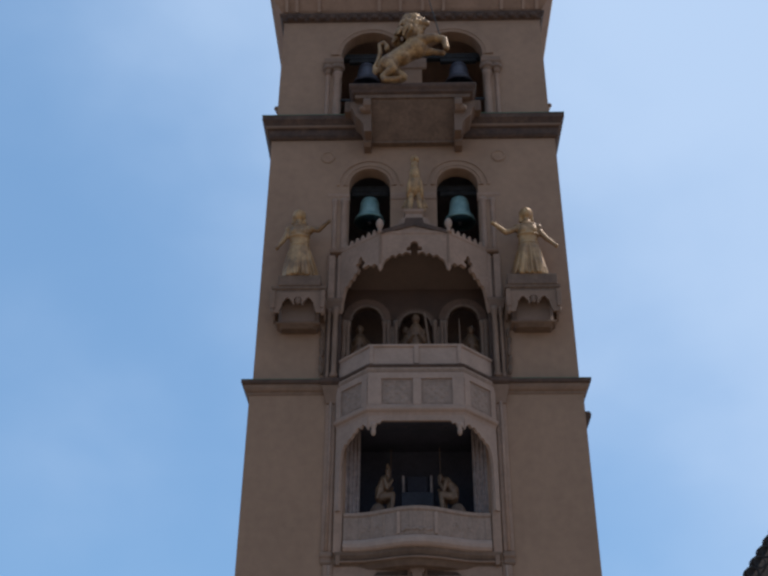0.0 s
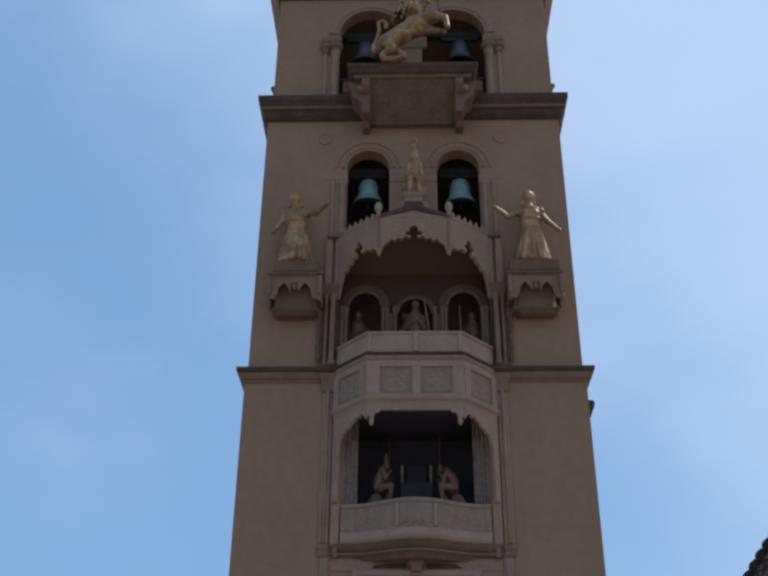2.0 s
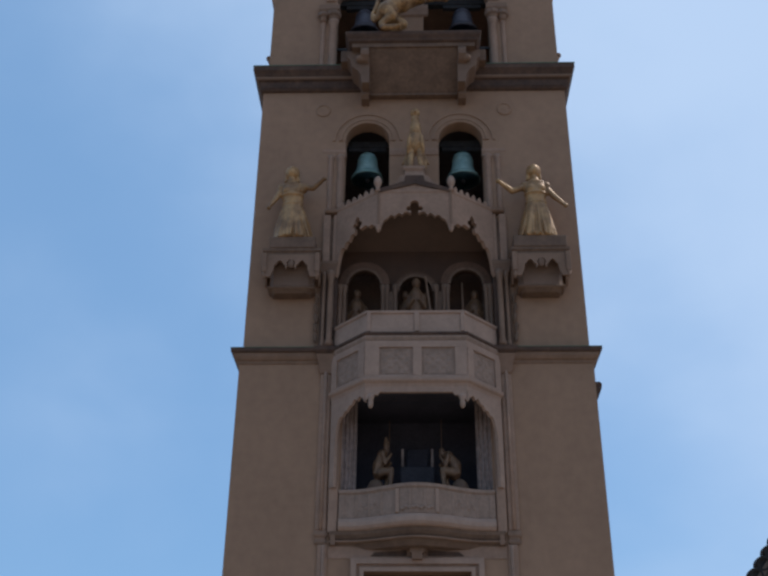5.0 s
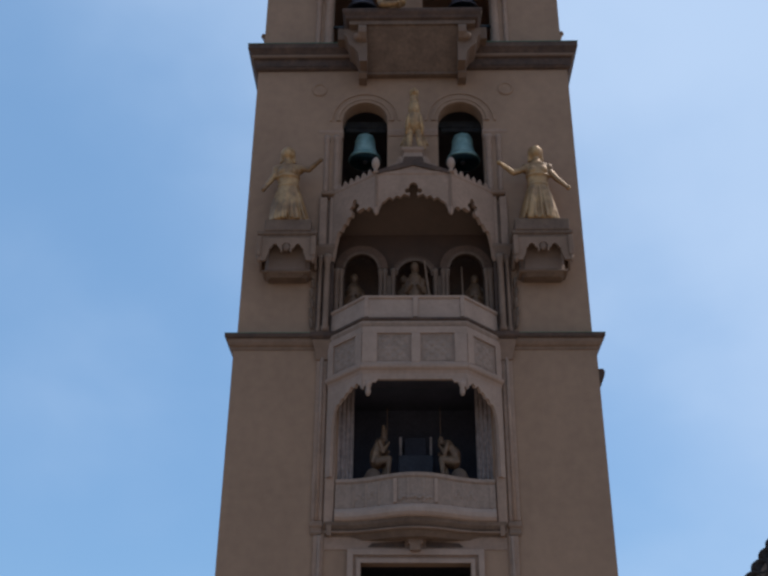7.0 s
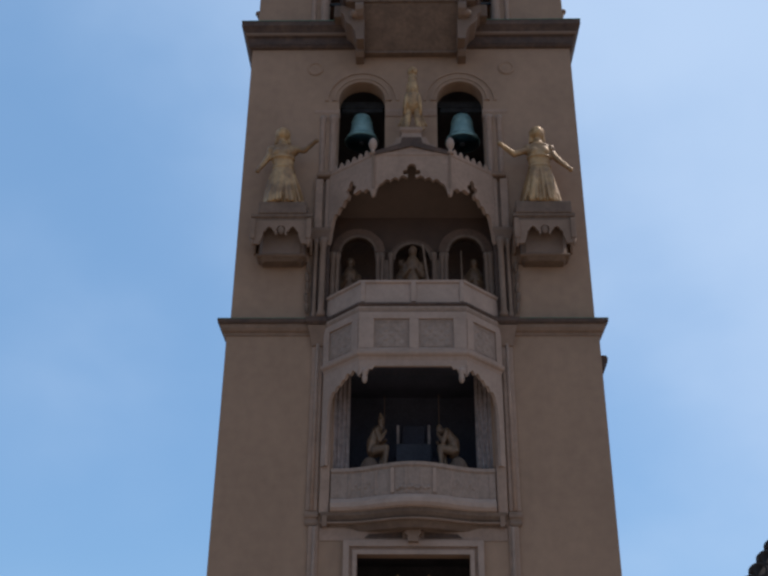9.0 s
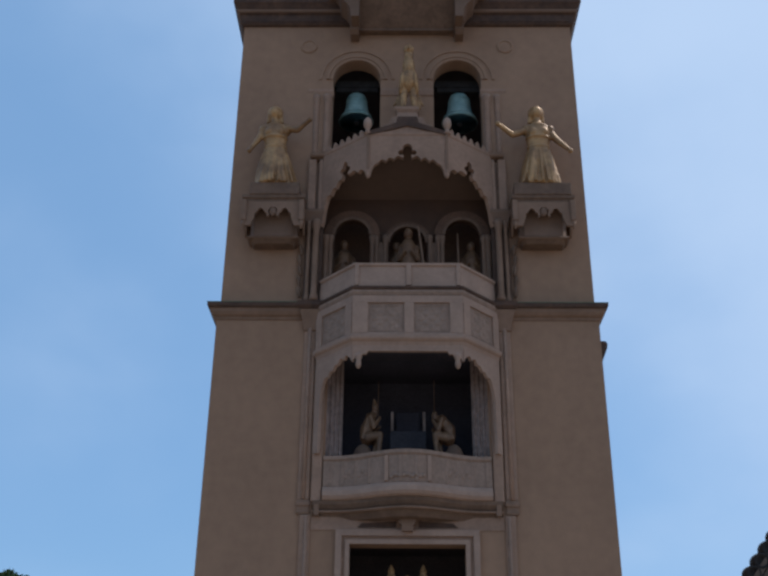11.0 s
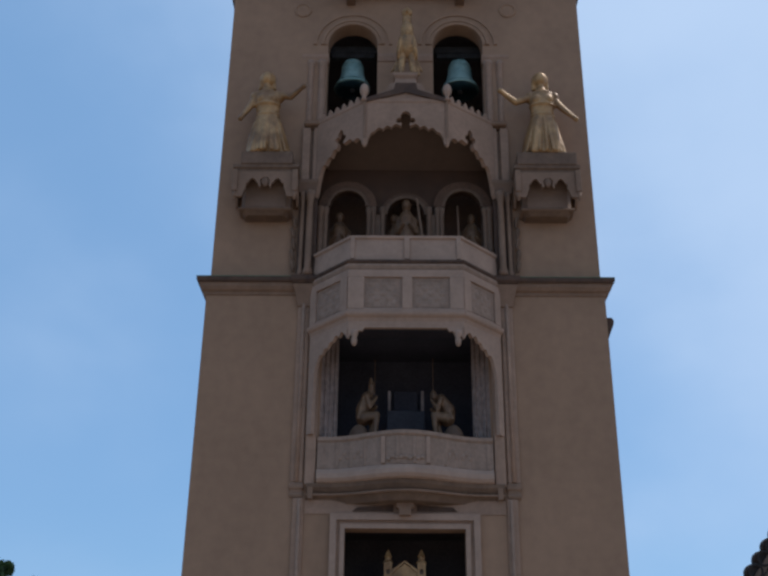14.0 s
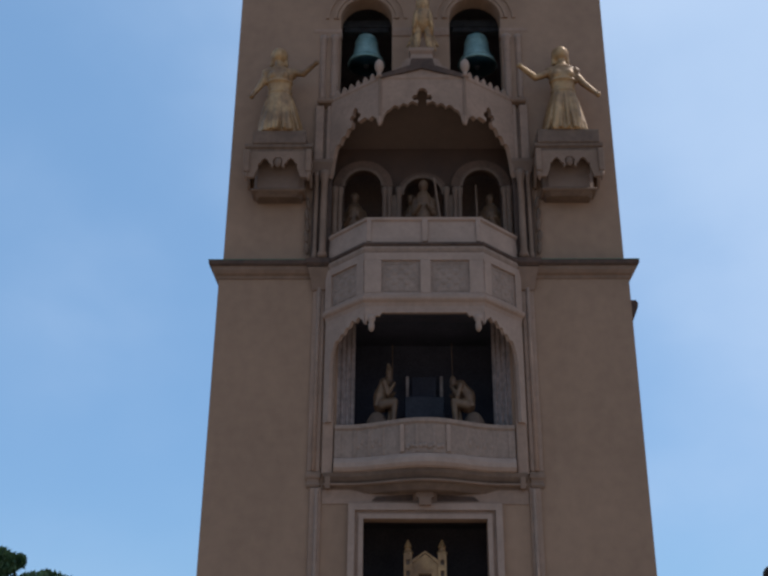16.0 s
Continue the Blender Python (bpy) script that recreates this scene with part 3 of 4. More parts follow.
for x, w in ((0.03, 0.065), (-1.24, 0.05), (1.24, 0.05)):
    part("post", box(x - w, x + w, -1.135, -1.09, 14.70, 15.25, 0.01), PALE, balcony)
part("apron", sweep(BAL, [(-0.12, 13.22), (0.02, 13.22), (0.02, 14.40), (0.05, 14.44), (0.08, 14.50), (0.08, 14.55), (-0.12, 14.56)]), PANEL, balcony, "greyer carved field behind the framing")
part("rail", sweep(BAL, [(0.0, 14.21), (0.07, 14.22), (0.07, 14.40), (0.0, 14.42)]), PALE, balcony)
part("rail", sweep(BAL, [(0.0, 13.32), (0.07, 13.32), (0.07, 13.41), (0.05, 13.43), (0.0, 13.43)]), PALE, balcony)
for x0, x1 in ((-1.33, -0.95), (-0.08, 0.15), (1.01, 1.33)):
    part("stile", box(x0, x1, -1.17, -1.11, 13.42, 14.22, 0.012), PALE, balcony)


boss_bm = bmesh.new()
bmesh.ops.create_icosphere(boss_bm, subdivisions=2, radius=1)
BOSS = mesh_of("boss", boss_bm, PANEL, True)


def set_boss(at, form, parent):
    """One worn carved boss in low relief."""
    ob = new("boss", BOSS)
    ob.parent = parent
    ob.matrix_basis = Matrix.Translation(at) @ form
    return ob


def carved_field(m, u0, u1, z0, z1, parent):
    """A sunk panel: a thin inner rim and worn interlace in low relief."""
    part("panel", plate([rect(u0 + 0.05, u1 - 0.05, z0 + 0.05, z1 - 0.05), rect(u0 + 0.085, u1 - 0.085, z0 + 0.085, z1 - 0.085)], -0.03, -0.015, m), PANEL, parent, "grey carved panel")
    cu, cz = (u0 + u1) / 2, (z0 + z1) / 2
    w, h = (u1 - u0) / 2 - 0.11, (z1 - z0) / 2 - 0.11
    for i in range(-2, 3):
        for j in range(-2, 3):
            if (i + j) % 2 == 0:
                set_boss(m @ Vector((cu + i * w / 2.3, -0.02, cz + j * h / 2.3)), m.to_3x3().to_4x4() @ Matrix.Diagonal((w / 4.2, 0.012, h / 4.0, 1)), parent)


m, ln = on_side(BAL[1], BAL[2])
carved_field(m, 0.36, 1.21, 13.43, 14.21, balcony)
carved_field(m, 1.46, 2.30, 13.43, 14.21, balcony)
for k, (p0, p1) in enumerate(((BAL[0], BAL[1]), (BAL[2], BAL[3]))):
    m, ln = on_side(p0, p1)
    near, far_ = (ln - 0.24, 0.22) if k == 0 else (0.24, ln - 0.22)
    carved_field(m, min(near, far_), max(near, far_), 13.43, 14.21, balcony)
    for u0, u1 in ((0.0, min(near, far_)), (max(near, far_), ln)):
        part("stile", plate([rect(u0, u1, 13.42, 14.22)], -0.068, -0.01, m), PALE, balcony)
part("lower_moulding", sweep(BAL, [(-0.1, 12.98), (0.02, 12.98), (0.03, 13.12), (0.06, 13.20), (0.11, 13.24), (0.13, 13.28), (0.13, 13.33), (-0.1, 13.34)]), PALE, balcony)
for x in (-1.16, 1.18):
    part("pendant", lathe([(0, 12.53), (0.035, 12.54), (0.065, 12.60), (0.07, 12.70), (0.055, 12.74), (0.085, 12.80), (0.09, 12.90), (0, 12.92)], 14, pose(x, -1.09, 0)), PALE, balcony, smooth=True)
drop = [(1.30, 12.70), (1.24, 12.80)] + [(1.20, 12.80), (1.14, 12.80)] + lobes((1.12, 12.80), (0.86, 12.96), 2, 0.05) + [(0.84, 12.97)]
part("valance", plate([mirrored(drop) + [(1.30, 13.0), (-1.30, 13.0)]], -1.13, -1.04), PALE, balcony)
for k, (p0, p1) in enumerate(((BAL[0], BAL[1]), (BAL[2], BAL[3]))):
    m, ln = on_side(p0, p1)
    edge = [(0.0, 12.70), (0.08, 12.84)] + lobes((0.10, 12.84), (0.50, 12.80), 2, 0.08) + lobes((0.52, 12.76), (1.06, 12.44), 3, 0.07) + [(1.12, 12.30), (1.16, 12.05), (1.18, 10.75), (ln, 10.75)]
    loop = edge + [(ln, 13.0), (0.0, 13.0)]
    if k == 0:
        loop = [(ln - u, z) for u, z in reversed(loop)]
    part("valance", plate([loop], -0.03, 0.06, m), PALE, balcony)

# ---- the stage below it, with its bowed parapet ----
bow = [(x, -0.12 - 0.62 * (0.5 + 0.5 * math.cos(math.pi * x / 1.75) if abs(x) < 1.75 else 0)) for x in [-1.97 + i * 3.94 / 32 for i in range(33)]]
bow2 = [(x, -0.12 - 0.56 * (0.5 + 0.5 * math.cos(math.pi * x / 1.75) if abs(x) < 1.75 else 0)) for x in [-1.97 + i * 3.94 / 32 for i in range(33)]]
stage = part("bowed_parapet", sweep(bow, [(-0.12, 9.95), (0.0, 9.95), (0.0, 10.58), (0.04, 10.62), (0.04, 10.70), (-0.12, 10.70)]), PANEL, tower, "pale bowed stone parapet with slender posts")
part("base_moulding", sweep(bow2, [(-0.3, 9.64), (0.03, 9.64), (0.09, 9.67), (0.13, 9.74), (0.12, 9.84), (0.07, 9.92), (0.03, 9.96), (-0.3, 9.97)]), PALE, stage)
bow3 = [(x, -0.1 - 0.50 * (0.5 + 0.5 * math.cos(math.pi * x / 1.7) if abs(x) < 1.7 else 0)) for x in [-2.2 + i * 4.4 / 32 for i in range(33)]]
# dark moulding with a lighter lip: the underside's shade is painted
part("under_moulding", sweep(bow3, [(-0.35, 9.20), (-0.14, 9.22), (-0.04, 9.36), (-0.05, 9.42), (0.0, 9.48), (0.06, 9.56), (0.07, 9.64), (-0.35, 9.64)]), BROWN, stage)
part("lip", sweep(bow3, [(-0.1, 9.365), (0.02, 9.365), (0.045, 9.385), (0.04, 9.42), (-0.1, 9.43)]), MID, stage)
part("keystone", plate([[(-0.13, 8.94), (0.12, 8.94), (0.13, 9.08), (0.18, 9.12), (0.18, 9.24), (-0.19, 9.24), (-0.19, 9.12), (-0.14, 9.08)]], -0.26, 0.0), MID, stage)
# raised dark plates that imitate the shade of recesses beside the keystone
for s in (-1, 1):
    part("recess_shade", plate([[(s * 0.26, 9.06), (s * 1.15, 9.06), (s * 1.05, 9.15), (s * 0.26, 9.2)]], -0.04, 0.0), GRIME_SHADE, stage)
def bow_y(x):
    return -0.12 - 0.62 * (0.5 + 0.5 * math.cos(math.pi * x / 1.75) if abs(x) < 1.75 else 0)


for x in (-1.86, -1.52, -1.20, -0.88, -0.17, 0.20, 0.88, 1.20, 1.52, 1.86):
    part("post", box(x - 0.035, x + 0.035, bow_y(x) - 0.016, bow_y(x) + 0.02, 9.98, 10.56, 0.006), PANEL, stage)
for x in (-0.49, 0.50):
    part("post", box(x - 0.045, x + 0.045, bow_y(x) - 0.045, bow_y(x) + 0.02, 9.98, 10.58, 0.008), PALE, stage)
for i in range(9):                       # worn garland
    x = -0.36 + 0.09 * i
    set_boss((x, bow_y(x) - 0.01, 10.06 + 0.05 * abs(math.sin(i * 1.3))), Matrix.Diagonal((0.06, 0.03, 0.05, 1)), stage)
for x0, x1 in ((-1.52, -1.20), (-1.20, -0.88), (0.88, 1.20), (1.20, 1.52)):
    for i in range(3):
        xx = x0 + (x1 - x0) * (i + 1) / 4
        set_boss((xx, bow_y(xx) - 0.004, 10.22 + 0.09 * (i % 2)), Matrix.Diagonal((0.05, 0.014, 0.07, 1)), stage)
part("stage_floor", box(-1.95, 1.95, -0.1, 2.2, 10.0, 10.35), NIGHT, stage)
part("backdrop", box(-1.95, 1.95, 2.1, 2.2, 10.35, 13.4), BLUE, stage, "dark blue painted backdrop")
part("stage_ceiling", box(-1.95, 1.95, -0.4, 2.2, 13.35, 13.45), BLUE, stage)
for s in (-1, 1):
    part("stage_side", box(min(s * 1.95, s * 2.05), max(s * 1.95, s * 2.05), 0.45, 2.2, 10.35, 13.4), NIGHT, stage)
    # fluted jambs like drawn curtains
    jamb = [(s * (2.0 - 0.43 * w), 0.10 + 0.22 * w + 0.035 * math.cos(w * 4 * 2 * math.pi)) for w in [i / 40 for i in range(41)]]
    if s > 0:
        jamb.reverse()
    part("fluted_jamb", sweep(jamb, [(-0.05, 10.3), (0.0, 10.3), (0.0, 13.3), (-0.05, 13.3)]), CLOTH, stage, "grey fluted jamb")
    part("pilaster", box(s * 2.12 - 0.12, s * 2.12 + 0.12, -0.13, 0.02, 9.62, 12.9, 0.03), TRIM, tower)
    tall = part("pilaster", box(s * 2.42 - 0.14, s * 2.42 + 0.14, -0.06, 0.02, 9.7, 14.0, 0.03), TRIM, tower)
    part("roll", lathe([(0, 9.7), (0.05, 9.72), (0.05, 14.0), (0, 14.02)], 12, pose(s * 2.42, -0.07, 0)), TRIM, tall, smooth=True)
    part("capital", sweep([(s * 2.42 - 0.15, 0.05), (s * 2.42 - 0.15, -0.10), (s * 2.42 + 0.15, -0.10), (s * 2.42 + 0.15, 0.05)],
                          [(-0.12, 13.9), (0.0, 13.95), (0.05, 14.2), (0.12, 14.48), (-0.12, 14.48)]), MID, tall)
    part("capital_cap", sweep([(s * 2.42 - 0.15, 0.05), (s * 2.42 - 0.15, -0.10), (s * 2.42 + 0.15, -0.10), (s * 2.42 + 0.15, 0.05)],
                              [(-0.12, 14.48), (0.13, 14.50), (0.18, 14.57), (0.18, 14.69), (-0.12, 14.72)]), GRIME_SHADE, tall)
    part("base_block", sweep([(s * 2.42 - 0.13, 0.05), (s * 2.42 - 0.13, -0.05), (s * 2.42 + 0.13, -0.05), (s * 2.42 + 0.13, 0.05)],
                             [(-0.12, 9.34), (0.0, 9.35), (0.02, 9.40), (0.0, 9.45), (0.0, 9.52), (0.03, 9.56), (0.03, 9.62), (0.0, 9.70), (-0.12, 9.72)]), MID, tall)
    part("console", box(s * 2.10 - 0.06, s * 2.10 + 0.06, -0.16, 0.02, 9.30, 9.64, 0.02), MID, tower)
    low_p = part("pilaster", box(s * 2.36 - 0.12, s * 2.36 + 0.12, -0.06, 0.02, 0.4, 9.34, 0.02), TRIM, tower)
    part("roll", lathe([(0, 0.5), (0.045, 0.52), (0.045, 9.3), (0, 9.32)], 12, pose(s * 2.33, -0.07, 0)), TRIM, low_p, smooth=True)

# ---- the lowest window seen: double frame ----
frame_loop = [rect(-1.64, 1.64, 5.3, 9.0), rect(-1.50, 1.50, 5.45, 8.86)]
win = part("window_frame", plate(frame_loop, -0.10, 0.02), PALE, tower, "pale stepped stone window frame")
part("inner_frame", plate([rect(-1.50, 1.50, 5.45, 8.86), rect(-1.40, 1.40, 5.55, 8.76)], -0.03, 0.02), TRIM, win)
part("inner_roll", plate([rect(-1.42, 1.42, 5.52, 8.78), rect(-1.32, 1.32, 5.6, 8.68)], -0.075, 0.02), PALE, win)
part("wall_field", box(-2.22, 2.22, -0.02, 0.0, 9.0, 9.3), TRIM, win)
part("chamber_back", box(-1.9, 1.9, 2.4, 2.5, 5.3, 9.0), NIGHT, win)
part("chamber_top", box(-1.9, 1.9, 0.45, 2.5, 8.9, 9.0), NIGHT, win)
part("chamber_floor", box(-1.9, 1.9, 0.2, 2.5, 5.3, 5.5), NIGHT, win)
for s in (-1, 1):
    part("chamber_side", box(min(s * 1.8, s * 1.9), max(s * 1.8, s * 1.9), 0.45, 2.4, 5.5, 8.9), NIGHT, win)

# ---- brackets that carry the two women ----
# body, foot, ledge and plinth are darker stone: shade painted around the tracery
for s, x in ((-1, -3.46), (1, 3.50)):
    b = bmesh.new()
    ring = ((-1, 0), (-1, 0.72), (-0.82, 1), (0.82, 1), (1, 0.72), (1, 0))
    for (w0, d0, z0), (w1, d1, z1) in (((0.60, 0.42, 16.46), (0.60, 0.40, 16.80)), ((0.60, 0.40, 16.80), (0.66, 0.44, 17.38))):
        lo = [b.verts.new((x + a * w0, 0.08 - q * (d0 + 0.08), z0)) for a, q in ring]
        hi = [b.verts.new((x + a * w1, 0.08 - q * (d1 + 0.08), z1)) for a, q in ring]
        for i in range(6):
            b.faces.new((lo[i], lo[(i + 1) % 6], hi[(i + 1) % 6], hi[i]))
        b.faces.new(list(reversed(lo)))
        b.faces.new(hi)
    bmesh.ops.recalc_face_normals(b, faces=b.faces)
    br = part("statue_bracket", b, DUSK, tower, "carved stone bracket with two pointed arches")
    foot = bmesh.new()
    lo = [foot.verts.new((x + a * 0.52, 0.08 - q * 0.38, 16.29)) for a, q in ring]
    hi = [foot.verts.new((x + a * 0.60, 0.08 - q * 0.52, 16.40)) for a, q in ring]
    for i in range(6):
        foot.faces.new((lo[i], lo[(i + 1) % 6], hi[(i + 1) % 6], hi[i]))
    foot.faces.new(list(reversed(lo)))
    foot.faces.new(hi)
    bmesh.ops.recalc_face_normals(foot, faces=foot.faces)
    part("foot", foot, BROWN, br, "tapering foot, brown with the shade painted in")
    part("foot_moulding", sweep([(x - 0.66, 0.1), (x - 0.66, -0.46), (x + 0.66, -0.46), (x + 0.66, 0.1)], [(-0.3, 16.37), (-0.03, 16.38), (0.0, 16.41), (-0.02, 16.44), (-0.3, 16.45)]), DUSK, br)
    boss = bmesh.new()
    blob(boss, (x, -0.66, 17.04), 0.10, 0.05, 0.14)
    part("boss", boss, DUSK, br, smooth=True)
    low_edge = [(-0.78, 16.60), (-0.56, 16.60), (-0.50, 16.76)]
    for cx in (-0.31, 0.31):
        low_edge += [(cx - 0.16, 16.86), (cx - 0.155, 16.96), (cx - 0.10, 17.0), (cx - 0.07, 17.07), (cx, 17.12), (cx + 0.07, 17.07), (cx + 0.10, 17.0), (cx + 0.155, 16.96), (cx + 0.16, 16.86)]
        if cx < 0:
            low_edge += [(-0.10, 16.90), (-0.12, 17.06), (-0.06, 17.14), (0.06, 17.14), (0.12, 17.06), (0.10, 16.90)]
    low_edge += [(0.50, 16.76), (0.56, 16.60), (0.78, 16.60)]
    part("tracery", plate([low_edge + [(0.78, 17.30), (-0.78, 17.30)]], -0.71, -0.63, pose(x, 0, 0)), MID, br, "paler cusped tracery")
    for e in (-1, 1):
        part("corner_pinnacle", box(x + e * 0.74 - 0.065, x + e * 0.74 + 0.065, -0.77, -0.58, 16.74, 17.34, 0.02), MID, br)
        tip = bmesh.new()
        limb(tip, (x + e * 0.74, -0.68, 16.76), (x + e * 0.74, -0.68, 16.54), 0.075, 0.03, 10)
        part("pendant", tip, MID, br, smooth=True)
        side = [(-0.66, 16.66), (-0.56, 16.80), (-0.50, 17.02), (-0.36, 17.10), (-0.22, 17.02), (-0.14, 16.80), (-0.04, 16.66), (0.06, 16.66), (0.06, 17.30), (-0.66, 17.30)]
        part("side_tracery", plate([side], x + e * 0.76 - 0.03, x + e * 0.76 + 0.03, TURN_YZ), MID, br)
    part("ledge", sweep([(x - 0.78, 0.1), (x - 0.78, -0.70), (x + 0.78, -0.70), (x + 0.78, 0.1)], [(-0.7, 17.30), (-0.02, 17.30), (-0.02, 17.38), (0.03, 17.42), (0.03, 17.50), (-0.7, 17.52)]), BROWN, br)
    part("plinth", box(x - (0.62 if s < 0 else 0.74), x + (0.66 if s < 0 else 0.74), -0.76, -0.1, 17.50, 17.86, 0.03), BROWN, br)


def woman(cx, head, arms, lean, turn):
    """A robed standing figure: skirt in folds, bodice, head, two arms."""
    bm = bmesh.new()
    y, z = -0.48, 17.86
    n = 72
    rows = []
    for rz, rx, ry in ((0, 0.54, 0.36), (0.05, 0.54, 0.36), (0.25, 0.52, 0.35), (0.45, 0.485, 0.33), (0.65, 0.445, 0.30), (0.85, 0.40, 0.27), (1.02, 0.35, 0.235), (1.16, 0.30, 0.20), (1.26, 0.285, 0.185), (1.40, 0.30, 0.20), (1.55, 0.325, 0.235), (1.70, 0.335, 0.22), (1.85, 0.33, 0.19), (1.96, 0.24, 0.15), (2.04, 0.12, 0.10), (2.10, 0.09, 0.09)):
        k = max(0, 1 - rz / 1.2)
        off = lean * (rz / 2.1)
        ring = []
        for i in range(n):
            a = 2 * math.pi * i / n
            fold = 0.10 * math.cos(5 * a + 2.2 * rz + turn) + 0.06 * math.cos(11 * a - 1.4 * rz + 2 * turn)
            # a deep hollow between the knees, running down from one hip
            hollow = 0.34 * math.exp(-((a - 1.5 * math.pi - 0.20 * math.cos(turn) * (1 - rz)) / 0.24) ** 2)
            ring.append(bm.verts.new((cx + off + rx * math.cos(a) * (1 + 0.6 * k * fold), y + ry * math.sin(a) * (1 + k ** 0.5 * (1.5 * fold - hollow)), z + rz)))
        rows.append(ring)
    for a, b in zip(rows, rows[1:]):
        for i in range(n):
            bm.faces.new((a[i], a[(i + 1) % n], b[(i + 1) % n], b[i]))
    bm.faces.new(list(reversed(rows[0])))
    bm.faces.new(rows[-1])
    hx = cx + lean + head
    limb(bm, (cx + lean, y, z + 1.95), (hx, y - 0.02, z + 2.25), 0.09, 0.09)
    blob(bm, (hx, y - 0.03, z + 2.36), 0.155, 0.17, 0.20)
    blob(bm, (hx, y + 0.05, z + 2.38), 0.22, 0.19, 0.22)
    for k in range(5):                    # locks of hair
        limb(bm, (hx - 0.15 + 0.075 * k, y + 0.08, z + 2.3), (hx - 0.19 + 0.095 * k, y + 0.08, z + 2.12), 0.07, 0.05)
    for sh, el, ha in arms:
        limb(bm, sh, el, 0.105, 0.085)
        limb(bm, el, ha, 0.085, 0.055)
        blob(bm, ha, 0.075, 0.07, 0.075)
    # belt, bust line, collar and the folds that fall from the belt
    blob(bm, (cx + lean * 0.58, y, z + 1.21), 0.325, 0.225, 0.05)
    blob(bm, (cx + lean * 0.72, y - 0.02, z + 1.50), 0.345, 0.245, 0.06)
    blob(bm, (cx + lean * 0.92, y - 0.01, z + 1.90), 0.30, 0.19, 0.075)
    for e in (-1, 1):
        blob(bm, (cx + lean * 0.8 + e * 0.14, y - 0.15, z + 1.66), 0.13, 0.10, 0.13)
        blob(bm, (cx + lean * 0.9 + e * 0.31, y, z + 1.80), 0.14, 0.14, 0.16)
    for k in range(7):
        a = -0.36 + 0.12 * k
        limb(bm, (cx + lean * 0.55 + a * 0.60, y - 0.18 + 0.35 * a * a, z + 1.18), (cx + a * 1.15 + 0.05 * math.cos(turn + k), y - 0.35 + 0.9 * a * a, z + 0.05), 0.02, 0.04, 8)
    return bm


figure("statue", woman(-3.46, -0.02, [((-3.86, -0.48, 19.66), (-4.02, -0.55, 19.28), (-4.20, -0.66, 18.90)), ((-3.30, -0.48, 19.74), (-2.95, -0.62, 19.58), (-2.62, -0.75, 19.82))], -0.12, 0.0),
       GOLD, "gilded bronze statue of a robed woman, both arms lowered", "statue", "statues on the brackets", 0.022)
figure("statue", woman(3.48, -0.02, [((3.24, -0.48, 19.68), (2.82, -0.60, 19.44), (2.42, -0.72, 19.72)), ((3.78, -0.48, 19.66), (4.02, -0.55, 19.28), (4.32, -0.66, 18.90))], 0.04, 2.6),
       GOLD, "gilded bronze statue of a robed woman with outstretched arms", "statue", "statues on the brackets", 0.022)

# ---- the lion ----
b = bmesh.new()
Y = -1.10
blob(b, (-0.80, Y, 25.95), 0.34, 0.34, 0.42, 0, 30)                       # haunch, trunk, chest
limb(b, (-0.72, Y, 26.08), (0.02, Y, 26.62), 0.29, 0.35, 20)
blob(b, (0.12, Y - 0.02, 26.70), 0.40, 0.38, 0.42, 0, -25)
blob(b, (-0.30, Y - 0.02, 26.22), 0.30, 0.30, 0.22, 0, -35)
for dy in (-0.22, 0.2):                  # hind legs
    dx = 0 if dy < 0 else 0.34
    limb(b, (-0.86 + dx * 0.5, Y + dy, 25.82), (-0.66 + dx, Y + dy - 0.06, 25.52), 0.25, 0.16)
    limb(b, (-0.66 + dx, Y + dy - 0.06, 25.52), (-0.98 + dx, Y + dy, 25.24), 0.15, 0.10)
    limb(b, (-0.98 + dx, Y + dy, 25.22), (-0.90 + dx, Y + dy, 25.06), 0.10, 0.09)
    limb(b, (-0.94 + dx, Y + dy - 0.02, 25.07), (-0.52 + dx, Y + dy - 0.06, 25.05), 0.10, 0.09)
    for k in range(3):
        blob(b, (-0.44 + dx, Y + dy - 0.14 + 0.08 * k, 25.04), 0.07, 0.04, 0.05)
limb(b, (0.22, Y - 0.2, 26.82), (0.72, Y - 0.28, 26.90), 0.21, 0.16)      # forelegs
limb(b, (0.72, Y - 0.28, 26.90), (1.08, Y - 0.32, 26.76), 0.15, 0.12)
limb(b, (1.08, Y - 0.32, 26.76), (1.14, Y - 0.34, 26.38), 0.12, 0.10)
blob(b, (1.15, Y - 0.36, 26.32), 0.10, 0.12, 0.11)
limb(b, (0.25, Y + 0.15, 26.66), (0.66, Y + 0.08, 26.60), 0.18, 0.13)
limb(b, (0.66, Y + 0.08, 26.60), (0.98, Y + 0.04, 26.50), 0.12, 0.09)
blob(b, (1.02, Y + 0.03, 26.48), 0.12, 0.11, 0.09)
tail_pts = [(-1.02, 25.82), (-1.22, 25.66), (-1.28, 25.90), (-1.16, 26.25), (-1.08, 26.62), (-1.12, 26.96), (-0.98, 27.06), (-0.86, 26.92)]
for (x0, z0), (x1, z1) in zip(tail_pts, tail_pts[1:]):
    limb(b, (x0, Y + 0.1, z0), (x1, Y + 0.1, z1), 0.075, 0.07, 10)
blob(b, (-0.86, Y + 0.1, 26.80), 0.10, 0.10, 0.16)
